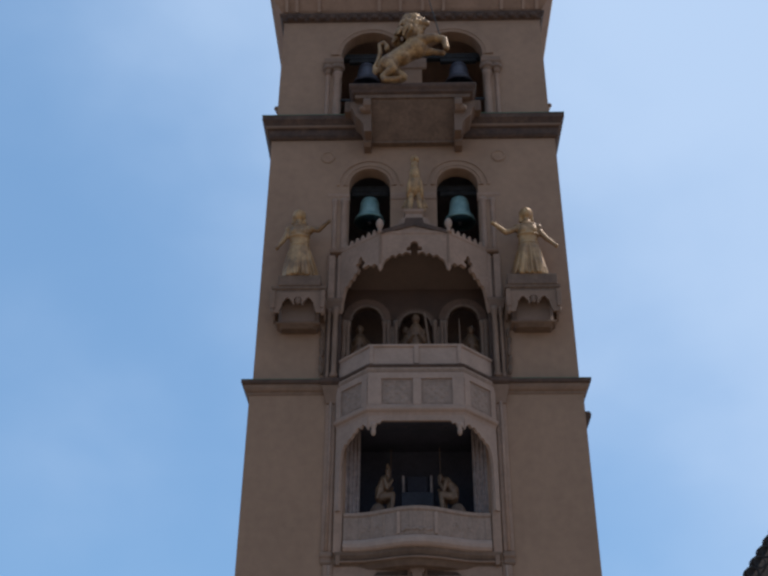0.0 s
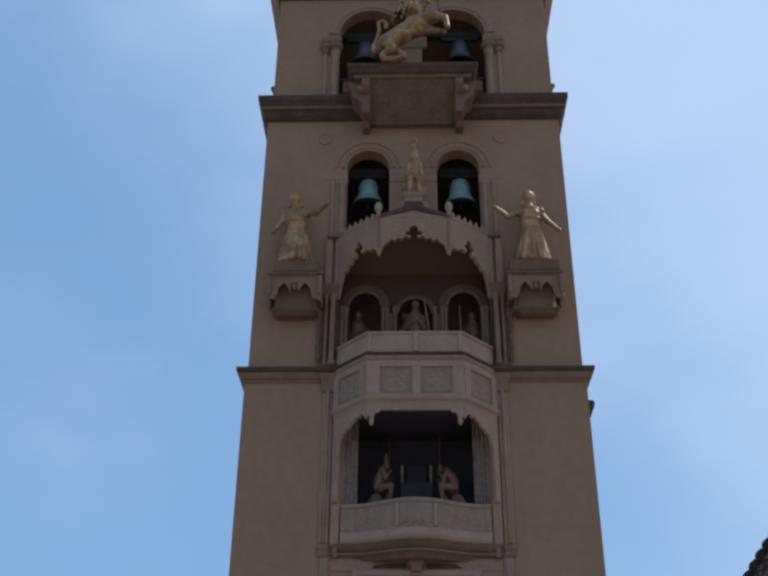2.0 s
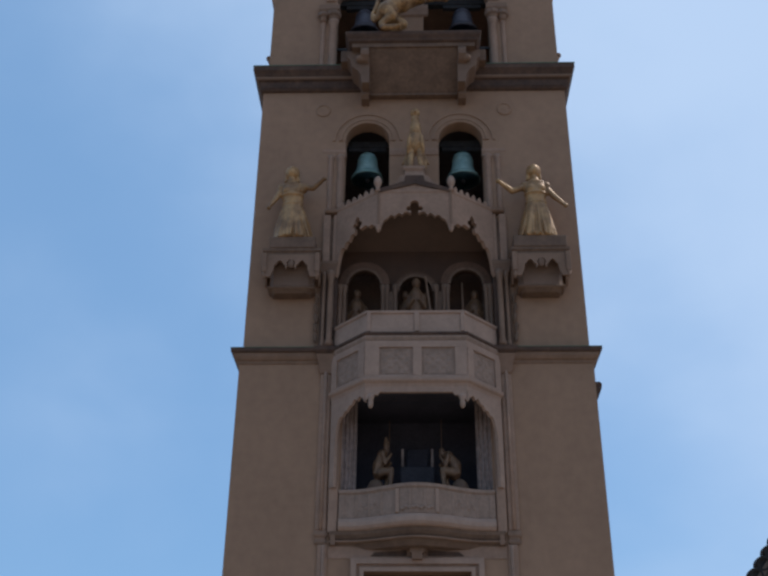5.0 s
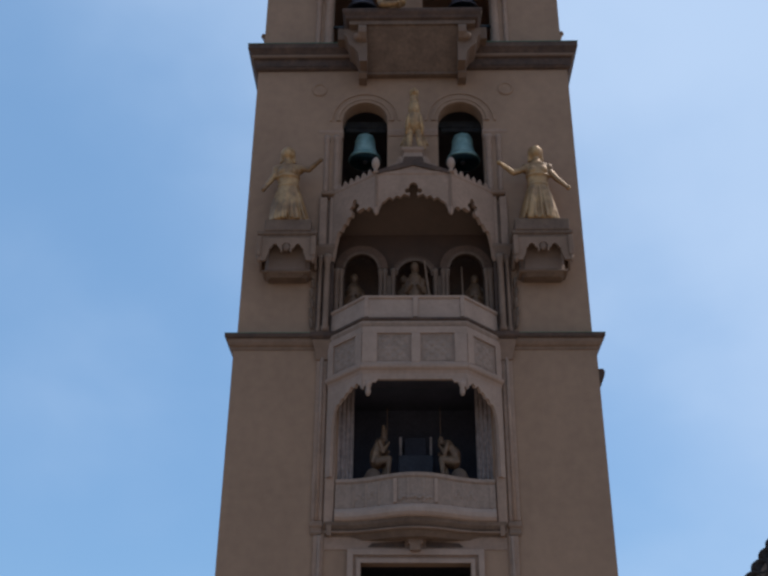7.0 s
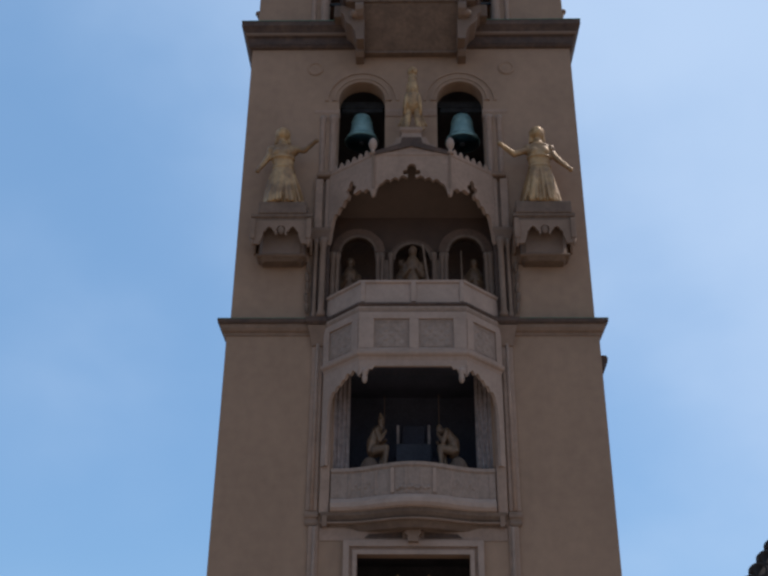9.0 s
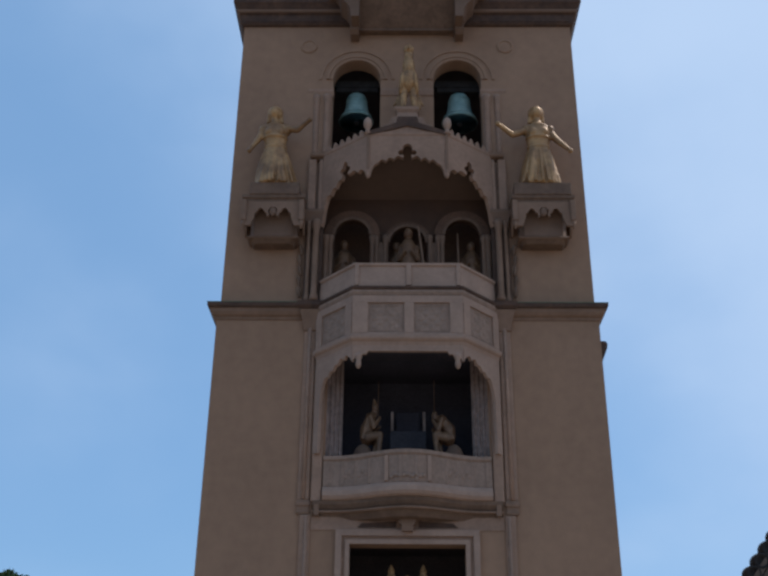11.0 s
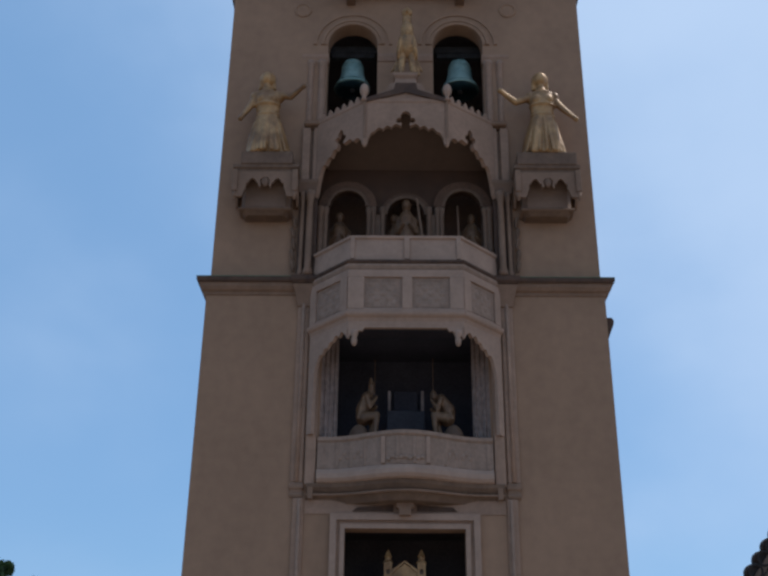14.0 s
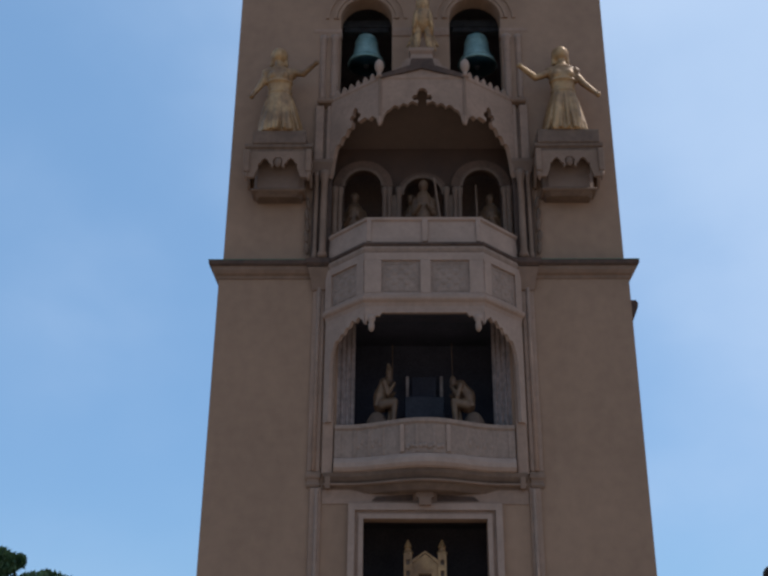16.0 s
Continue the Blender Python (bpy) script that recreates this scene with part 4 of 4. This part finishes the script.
blob(b, (-1.24, Y + 0.1, 25.78), 0.11, 0.10, 0.14)
blob(b, (0.06, Y - 0.02, 27.42), 0.36, 0.34, 0.50)                        # mane, skull, muzzle, jaw
blob(b, (0.26, Y - 0.10, 27.74), 0.25, 0.24, 0.25)
limb(b, (0.32, Y - 0.16, 27.72), (0.50, Y - 0.24, 27.60), 0.16, 0.12)
limb(b, (0.26, Y - 0.16, 27.52), (0.44, Y - 0.22, 27.40), 0.10, 0.06)
rnd = random.Random(5)
for k in range(120):                     # locks of the mane, in three falling tiers
    tier = k % 3
    a = rnd.uniform(0, 2 * math.pi)
    rr = (0.30, 0.40, 0.44)[tier] * rnd.uniform(0.9, 1.1)
    c = Vector((0.04 - 0.07 * tier + rr * math.cos(a), Y + rr * 0.95 * math.sin(a), 27.98 - 0.34 * tier + rnd.uniform(-0.08, 0.08)))
    if not (c.x > 0.26 and c.z > 27.45):
        limb(b, c, (c.x - 0.09 + rnd.uniform(-0.07, 0.07), c.y + rnd.uniform(-0.06, 0.06), c.z - rnd.uniform(0.18, 0.32)), 0.07, 0.03, 8)
for dy in (-0.18, 0.12):
    blob(b, (0.12, Y + dy, 28.02), 0.06, 0.05, 0.09)
figure("lion_statue", b, AGED, "gilded bronze lion rearing on its hind legs on the balcony", "statue", voxel=0.022)
b = bmesh.new()
limb(b, (1.02, Y - 0.3, 26.6), (0.30, Y - 0.3, 30.2), 0.022, 0.018, 8)
tagged(new("flag_staff", mesh_of("flag_staff", b, IRON)), "thin dark staff held in the lion's paws", "staff")

# ---- the cockerel ----
b = bmesh.new()
Y = -0.66
blob(b, (0.04, Y, 21.35), 0.17, 0.24, 0.44)
blob(b, (0.04, Y - 0.1, 21.72), 0.15, 0.18, 0.30)
blob(b, (0.04, Y - 0.10, 22.04), 0.11, 0.13, 0.20)
blob(b, (0.04, Y - 0.14, 22.27), 0.125, 0.13, 0.15)
limb(b, (0.04, Y - 0.24, 22.25), (0.04, Y - 0.36, 22.20), 0.045, 0.01, 8)
blob(b, (0.04, Y - 0.14, 22.40), 0.03, 0.12, 0.05)
for s in (-1, 1):
    blob(b, (0.04 + s * 0.16, Y + 0.02, 21.25), 0.07, 0.24, 0.42, 0, s * -6)
    limb(b, (0.04 + s * 0.10, Y, 21.0), (0.04 + s * 0.14, Y - 0.02, 20.36), 0.10, 0.05)
    limb(b, (0.04 + s * 0.14, Y - 0.02, 20.34), (0.04 + s * 0.16, Y - 0.2, 20.31), 0.05, 0.03, 8)
    for k in range(3):
        limb(b, (0.04 + s * 0.12, Y + 0.22, 21.2), (0.04 + s * (0.22 + 0.06 * k), Y + 0.34, 20.5 + 0.12 * k), 0.06, 0.03, 8)
bm_shift = Matrix.Translation((0.04, 0, -0.13)) @ Matrix.Diagonal((1.16, 1, 1, 1)) @ Matrix.Translation((-0.04, 0, 0))
b.transform(bm_shift)
figure("cockerel_statue", b, AGED, "gilded bronze cockerel standing upright on its pedestal", "statue", voxel=0.02)


# ---- bells ----
def hung_bell(at, k, label, mat):
    """A bell on its yoke, the mouth at the height of at."""
    ob = thing("bell", at, label, "bell", "bells in the arches")
    x, y, z = at
    prof = [(0.50, 0), (0.515, 0.03), (0.47, 0.10), (0.40, 0.22), (0.345, 0.42), (0.315, 0.66), (0.30, 0.80), (0.25, 0.90), (0.12, 0.94), (0, 0.945),
            (0, 0.89), (0.20, 0.85), (0.25, 0.75), (0.28, 0.5), (0.33, 0.3), (0.44, 0.05), (0.48, 0.0)]
    part("shell", lathe([(r * k, q * k) for r, q in prof], 36, pose(x, y, z)), mat, ob, smooth=True)
    for q, r in ((0.14, 0.465), (0.72, 0.318)):
        part("band", lathe([((r - 0.02) * k, (q - 0.012) * k), ((r + 0.008) * k, (q - 0.012) * k), ((r + 0.004) * k, (q + 0.012) * k), ((r - 0.02) * k, (q + 0.012) * k)], 36, pose(x, y, z)), mat, ob)
    for a in (-0.20, -0.10, 0, 0.10, 0.20):
        part("canon", box(x + (a - 0.03) * k, x + (a + 0.03) * k, y - 0.04 * k, y + 0.04 * k, z + 0.88 * k, z + (1.08 - 0.5 * abs(a)) * k, 0.008), mat, ob)
    part("yoke", box(x - 0.62 * k, x + 0.62 * k, y - 0.09, y + 0.09, z + 1.06 * k, z + 1.20 * k, 0.02), IRON, ob)
    c = bmesh.new()
    limb(c, (x, y, z + 0.7 * k), (x, y, z + 0.05 * k), 0.02, 0.03, 8)
    blob(c, (x, y, z + 0.0 * k), 0.08 * k, 0.08 * k, 0.1 * k)
    part("clapper", c, IRON, ob, smooth=True)
    return ob


hung_bell((-1.45, 0.95, 20.924), 0.98, "green patinated bronze bell hanging in an arched opening", BELL)
hung_bell((1.52, 0.95, 20.876), 1.02, "green patinated bronze bell with visible crown loops in an arched opening", BELL)
DARKBELL = material("darkened_bronze", (0.05, 0.042, 0.052), (0.085, 0.075, 0.088), rough=0.55, metal=0.2, scale=3)
hung_bell((-1.62, 0.95, 26.82), 1.05, "large darkened bronze bell behind the lion's balcony", DARKBELL)
hung_bell((1.68, 0.95, 26.82), 1.05, "large darkened bronze bell behind the lion's balcony", DARKBELL)
for z, y in ((22.10, 0.95), (28.08, 0.95)):
    tagged(new("bell_beam", mesh_of("bell_beam", box(-4.2, 4.2, y - 0.12, y + 0.12, z, z + 0.22, 0.02), IRON)), "dark iron beam that carries the bells between the walls", "beam")
tagged(new("bell_guard", mesh_of("bell_guard", box(-4.2, 4.2, 0.30, 0.36, 25.62, 25.70, 0.01), IRON)), "dark iron guard rail across the belfry arches", "rail")


# ---- figures of the two stages ----
def seated(x, s, stoop, cap, y=0.35):
    """A figure on a rock, facing along s, its trunk bent forward by stoop."""
    bm = bmesh.new()
    sx, sz = x - s * 0.06 + s * stoop * 0.10, 11.86 - stoop * 0.06
    limb(bm, (x - s * 0.20, y, 11.32), (x - s * 0.22, y, 11.55), 0.22, 0.21)
    limb(bm, (x - s * 0.22, y, 11.55), (sx, y, sz), 0.21, 0.17)
    blob(bm, (sx, y, sz + 0.03), 0.19, 0.22, 0.14)
    hx, hz = sx + s * (0.13 + 0.10 * stoop), sz + 0.30 - 0.16 * stoop
    limb(bm, (sx + s * 0.04, y, sz + 0.06), (hx, y - 0.02, hz - 0.06), 0.085, 0.075)
    blob(bm, (hx, y - 0.03, hz), 0.105, 0.11, 0.135)
    limb(bm, (hx + s * 0.04, y - 0.05, hz - 0.08), (hx + s * 0.06, y - 0.08, hz - 0.22), 0.06, 0.03, 8)
    if cap:
        limb(bm, (hx, y, hz + 0.07), (hx - s * 0.02, y, hz + 0.20), 0.10, 0.06, 10)
    for dy, fwd in ((-0.15, 0.06), (0.15, -0.04)):
        limb(bm, (x - s * 0.16, y + dy, 11.30), (x + s * (0.20 + fwd), y + dy - 0.05, 11.36), 0.15, 0.11)
        limb(bm, (x + s * (0.20 + fwd), y + dy - 0.05, 11.36), (x + s * (0.08 + fwd * 2), y + dy - 0.05, 10.70), 0.105, 0.06)
        limb(bm, (x + s * (0.08 + fwd * 2), y + dy - 0.05, 10.68), (x + s * (0.22 + fwd * 2), y + dy - 0.07, 10.66), 0.06, 0.04, 8)
        limb(bm, (sx, y + dy * 1.4, sz), (sx + s * 0.10, y + dy * 1.7, sz - 0.30), 0.085, 0.07)
        limb(bm, (sx + s * 0.10, y + dy * 1.7, sz - 0.30), (sx + s * 0.30, y + dy * 0.8, sz - 0.12 + 2 * fwd), 0.07, 0.05)
    for k in range(5):                    # folds of the cloak over the back
        limb(bm, (sx - s * 0.12, y - 0.16 + 0.05 * k, sz), (x - s * (0.34 - 0.02 * k), y - 0.20 + 0.05 * k, 11.28), 0.03, 0.05, 8)
    bm.transform(Matrix.Translation((x, y, 11.0)) @ Matrix.Diagonal((0.72, 0.76, 0.92, 1)) @ Matrix.Translation((-x, -y, -11.0)))
    return bm


figure("seated_figure", seated(-0.84, 1, 0.0, True), DULL, "dull brownish gilded seated figure with a pointed cap on a rock", "statue", "seated figures", 0.018)
figure("seated_figure", seated(0.86, -1, 1.0, False), DULL, "dull brownish gilded seated figure bent forward on a rock", "statue", "seated figures", 0.018)
for x in (-1.06, 1.12):
    b = bmesh.new()
    blob(b, (x, 0.38, 10.72), 0.26, 0.28, 0.44)
    blob(b, (x * 1.1, 0.5, 10.55), 0.29, 0.3, 0.30)
    figure("rock", b, BROWN, "brown rock seat under a seated figure on the stage", "rock", "rock seats", 0.03)
altar = thing("altar", (0.03, 1.3, 10.35), "grey-blue painted altar with two upright posts on the stage", "altar")
part("block", box(-0.42, 0.48, 1.05, 1.6, 10.35, 11.72, 0.02), GREYBLUE, altar)
part("back_panel", box(-0.26, 0.32, 1.5, 1.58, 11.72, 12.35, 0.02), BLUE, altar)
for x in (-0.37, 0.43):
    part("post", box(x - 0.035, x + 0.035, 1.06, 1.13, 11.72, 12.22, 0.01), CLOTH, altar, "pale upright post")
for x, z in ((-0.72, 12.95), (0.68, 13.0)):
    b = bmesh.new()
    limb(b, (x, 0.9, 10.35), (x, 0.9, z), 0.016, 0.010, 8)
    tagged(new("rod", mesh_of("rod", b, BROWN)), "slim brown rod standing on the stage behind a figure", "rod")


# gilding of the loggia figures, darkened to paint the shade they stand in
SHADED = material("shaded_gilding", (0.085, 0.038, 0.016), (0.16, 0.078, 0.034), rough=0.6, metal=0.2, scale=3.5, fine=10.0, stain=0.2, bump=0.3)


def robed(x, y, z0, h, r):
    bm = lathe([(0, 0), (r, 0), (r * 0.92, h * 0.3), (r * 0.72, h * 0.6), (r * 0.8, h * 0.74), (r * 0.62, h * 0.82), (r * 0.36, h * 0.86), (r * 0.30, h * 0.90), (0, h * 0.91)], 24, pose(x, y, z0))
    blob(bm, (x, y - 0.03, z0 + h * 0.925), h * 0.052, h * 0.058, h * 0.07)
    for s in (-1, 1):
        limb(bm, (x + s * r * 0.75, y, z0 + h * 0.76), (x + s * r * 0.95, y - 0.10, z0 + h * 0.58), 0.075, 0.065)
        limb(bm, (x + s * r * 0.95, y - 0.10, z0 + h * 0.58), (x + s * r * 0.35, y - 0.24, z0 + h * 0.66), 0.065, 0.045)
    return bm


figure("robed_figure", robed(0.03, 0.18, 14.66, 2.34, 0.25), SHADED, "gilded robed figure standing behind the balcony, shade in its colour", "statue", "loggia figures")
figure("robed_figure", robed(-1.68, 0.85, 14.66, 2.34, 0.30), SHADED, "robed figure standing inside a dark archway, shade in its colour", "statue", "loggia figures")
figure("robed_figure", robed(1.72, 0.85, 14.66, 2.30, 0.30), SHADED, "robed figure standing inside a dark archway, shade in its colour", "statue", "loggia figures")
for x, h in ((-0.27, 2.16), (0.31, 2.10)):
    figure("robed_figure", robed(x, 0.62, 14.66, h, 0.15), SHADED, "slender gilded figure behind the robed one, shade in its colour", "statue", "loggia figures")
for x0, x1, z0, z1, y in ((0.30, 0.42, 17.05, 16.0, 0.2), (1.36, 1.38, 17.15, 16.0, 0.75)):
    b = bmesh.new()
    limb(b, (x0, y, z0), (x1, y, z1), 0.025, 0.035, 8)
    limb(b, (x1, y, z1), (x1 + 0.02, y, 14.66), 0.045, 0.045, 8)
    tagged(new("pale_staff", mesh_of("pale_staff", b, MID)), "pale upright staff beside a loggia figure", "staff")

# ---- the model church in the lowest window ----
church = thing("model_church", (0, 0.9, 5.5), "gilded model church with two pinnacled towers and a gable", "model")
gab = [(-0.29, 5.5), (0.29, 5.5), (0.29, 7.86), (0.26, 7.86), (0.20, 7.96), (0.10, 7.98), (0.0, 8.06), (-0.10, 7.98), (-0.20, 7.96), (-0.26, 7.86), (-0.29, 7.86)]
rose = rect(-0.14, 0.14, 7.50, 7.64)
part("front", plate([gab, rose], 0.66, 0.80), GOLD, church)
part("gable_rim", plate([[(-0.29, 7.84), (0.0, 8.08), (0.29, 7.84), (0.29, 7.92), (0.0, 8.12), (-0.29, 7.92)]], 0.62, 0.70), GOLD, church)
part("nave", box(-0.3, 0.3, 0.82, 1.6, 5.5, 7.7), DULL, church)
for s in (-1, 1):
    x = s * 0.37
    tw = part("turret", plate([rect(x - 0.09, x + 0.09, 5.5, 8.06), rect(x - 0.04, x + 0.04, 7.82, 7.93), rect(x - 0.04, x + 0.04, 7.58, 7.70), rect(x - 0.04, x + 0.04, 7.3, 7.45)], 0.60, 0.64), GOLD, church)
    part("turret_body", box(x - 0.09, x + 0.09, 0.66, 0.80, 5.5, 8.06), DULL, tw)
    part("turret_side", box(x - 0.09, x - 0.07, 0.64, 0.66, 5.5, 8.06), GOLD, tw)
    part("turret_side", box(x + 0.07, x + 0.09, 0.64, 0.66, 5.5, 8.06), GOLD, tw)
    part("spire", lathe([(0, 8.06), (0.115, 8.06), (0.11, 8.10), (0.075, 8.13), (0.07, 8.18), (0.09, 8.20), (0.05, 8.29), (0.015, 8.36), (0, 8.37)], 8, pose(x, 0.69, 0)), GOLD, tw)

# ---- the gabled building beside the tower ----
house = thing("gabled_building", (13.2, 8, 0), "plastered building with a steep tiled gable beside the tower", "building")
RISE = 1.30
EX, EZ, PX = 6.80, 6.36, 13.20
HY = 2.05                                 # the gable stands this far behind the tower's face
PZ = EZ + (PX - EX) * RISE
OFF = 5.5
part("gable_wall", plate([[(EX + 0.12, 0), (2 * PX - EX - 0.3, 0), (2 * PX - EX - 0.3, EZ), (PX, PZ - 0.14), (EX + 0.12, EZ - 0.14)]], HY + 0.06, HY + 0.3), PLASTER, house)
part("side_wall", box(EX + OFF, EX + OFF + 0.4, HY + 0.3, HY + 14, 0, EZ - 0.3), PLASTER, house)
part("side_wall", box(2 * PX - EX - OFF, 2 * PX - EX - OFF + 0.4, HY + 0.3, HY + 14, 0, EZ - 0.3), PLASTER, house)
part("back_wall", box(EX + OFF, 2 * PX - EX - OFF + 0.4, HY + 14, HY + 14.3, 0, EZ - 0.3), PLASTER, house)
# the roof lies well behind and below the raking parapet
for s in (-1, 1):
    part("roof", plate([[(PX + 1 + s * (PX - EX - OFF + 1), EZ - 0.06), (PX + 1, PZ - 6.5), (PX + 1, PZ - 6.7), (PX + 1 + s * (PX - EX - OFF + 1), EZ - 0.24)]], HY + 0.6, HY + 14.4), TILE, house)
part("coping", plate([[(EX, EZ - 0.3), (PX, PZ - 0.3), (2 * PX - EX, EZ - 0.3), (2 * PX - EX, EZ - 0.06), (PX, PZ - 0.06), (EX, EZ - 0.06)]], HY, HY + 0.32), PLASTER, house)
slope = math.degrees(math.atan(RISE))
# a barrel tile seen end-on: a round rim with a sunk mouth, on a mortar bed
cap = lathe([(0, 0.05), (0.105, 0.05), (0.125, 0.0), (0.155, -0.02), (0.185, 0.0), (0.20, 0.06), (0.205, 0.30), (0, 0.32)], 16, pose(0, -0.16, 0, -90))
cap.transform(Matrix.Diagonal((1.10, 1, 1, 1)))
bmesh.ops.create_cube(cap, size=1, matrix=pose(0.0, 0, -0.15) @ Matrix.Diagonal((0.36, 0.24, 0.14, 1)))
cap_mesh = mesh_of("verge_tile", cap, TILE, True)
rnd = random.Random(2)
for i in range(26):
    d = i * 0.385
    ob = new("verge_tile", cap_mesh)
    ob.parent = house
    ob.matrix_parent_inverse = WORLD_OF[house.name].inverted()
    ob.matrix_basis = pose(EX + d * math.cos(radians(slope)), HY + 0.16, EZ - 0.02 + d * math.sin(radians(slope)), 0, -slope + rnd.uniform(-4, 4), rnd.uniform(-3, 3))

# ---- the tree ----
tree = thing("tree", (-11.6, 3.2, 0), "broad leafy green tree beyond the tower's corner", "tree")
b = bmesh.new()
limb(b, (-11.6, 3.2, 0), (-11.5, 3.1, 3.2), 0.28, 0.2)
clumps = [(-11.6, 3.0, 5.8, 2.0), (-10.0, 1.8, 6.2, 1.2), (-12.8, 3.6, 5.6, 1.6), (-9.5, 0.8, 7.1, 0.62), (-9.15, 0.4, 7.80, 0.30), (-8.88, 0.4, 7.78, 0.17), (-8.70, 0.4, 7.83, 0.09),
          (-8.9, 0.5, 7.1, 0.45), (-8.42, 0.4, 7.32, 0.26), (-8.08, 0.4, 7.40, 0.24), (-7.78, 0.4, 7.28, 0.24), (-7.45, 0.4, 7.1, 0.24), (-8.2, 0.6, 6.8, 0.5)]
for x, y, z, r in clumps:
    limb(b, (-11.5, 3.1, 3.0), (x, y, z), 0.09, 0.02, 8)
part("trunk", b, BARK, tree)
rnd = random.Random(11)
verts, faces = [], []
for x, y, z, r in clumps:
    for k in range(int(260 + 900 * r)):
        d = Vector((rnd.gauss(0, 1), rnd.gauss(0, 1), rnd.gauss(0, 1))).normalized() * r * rnd.uniform(0.45, 1.0) ** 0.5 * rnd.uniform(0.8, 1.12)
        c = Vector((x, y, z)) + d
        q = Euler((rnd.uniform(0, 6.3), rnd.uniform(0, 6.3), rnd.uniform(0, 6.3))).to_matrix()
        s = rnd.uniform(0.06, 0.12)
        i = len(verts)
        verts += [tuple(c + q @ Vector(v)) for v in ((-s, 0, 0), (0, -s * 0.5, 0.01), (s * 1.2, 0, 0), (0, s * 0.5, 0.01))]
        faces.append((i, i + 1, i + 2, i + 3))
me = bpy.data.meshes.new("crown")
me.from_pydata(verts, [], faces)
me.materials.append(LEAF)
crown = new("crown", me)
crown.parent = tree
crown.matrix_parent_inverse = WORLD_OF[tree.name].inverted()
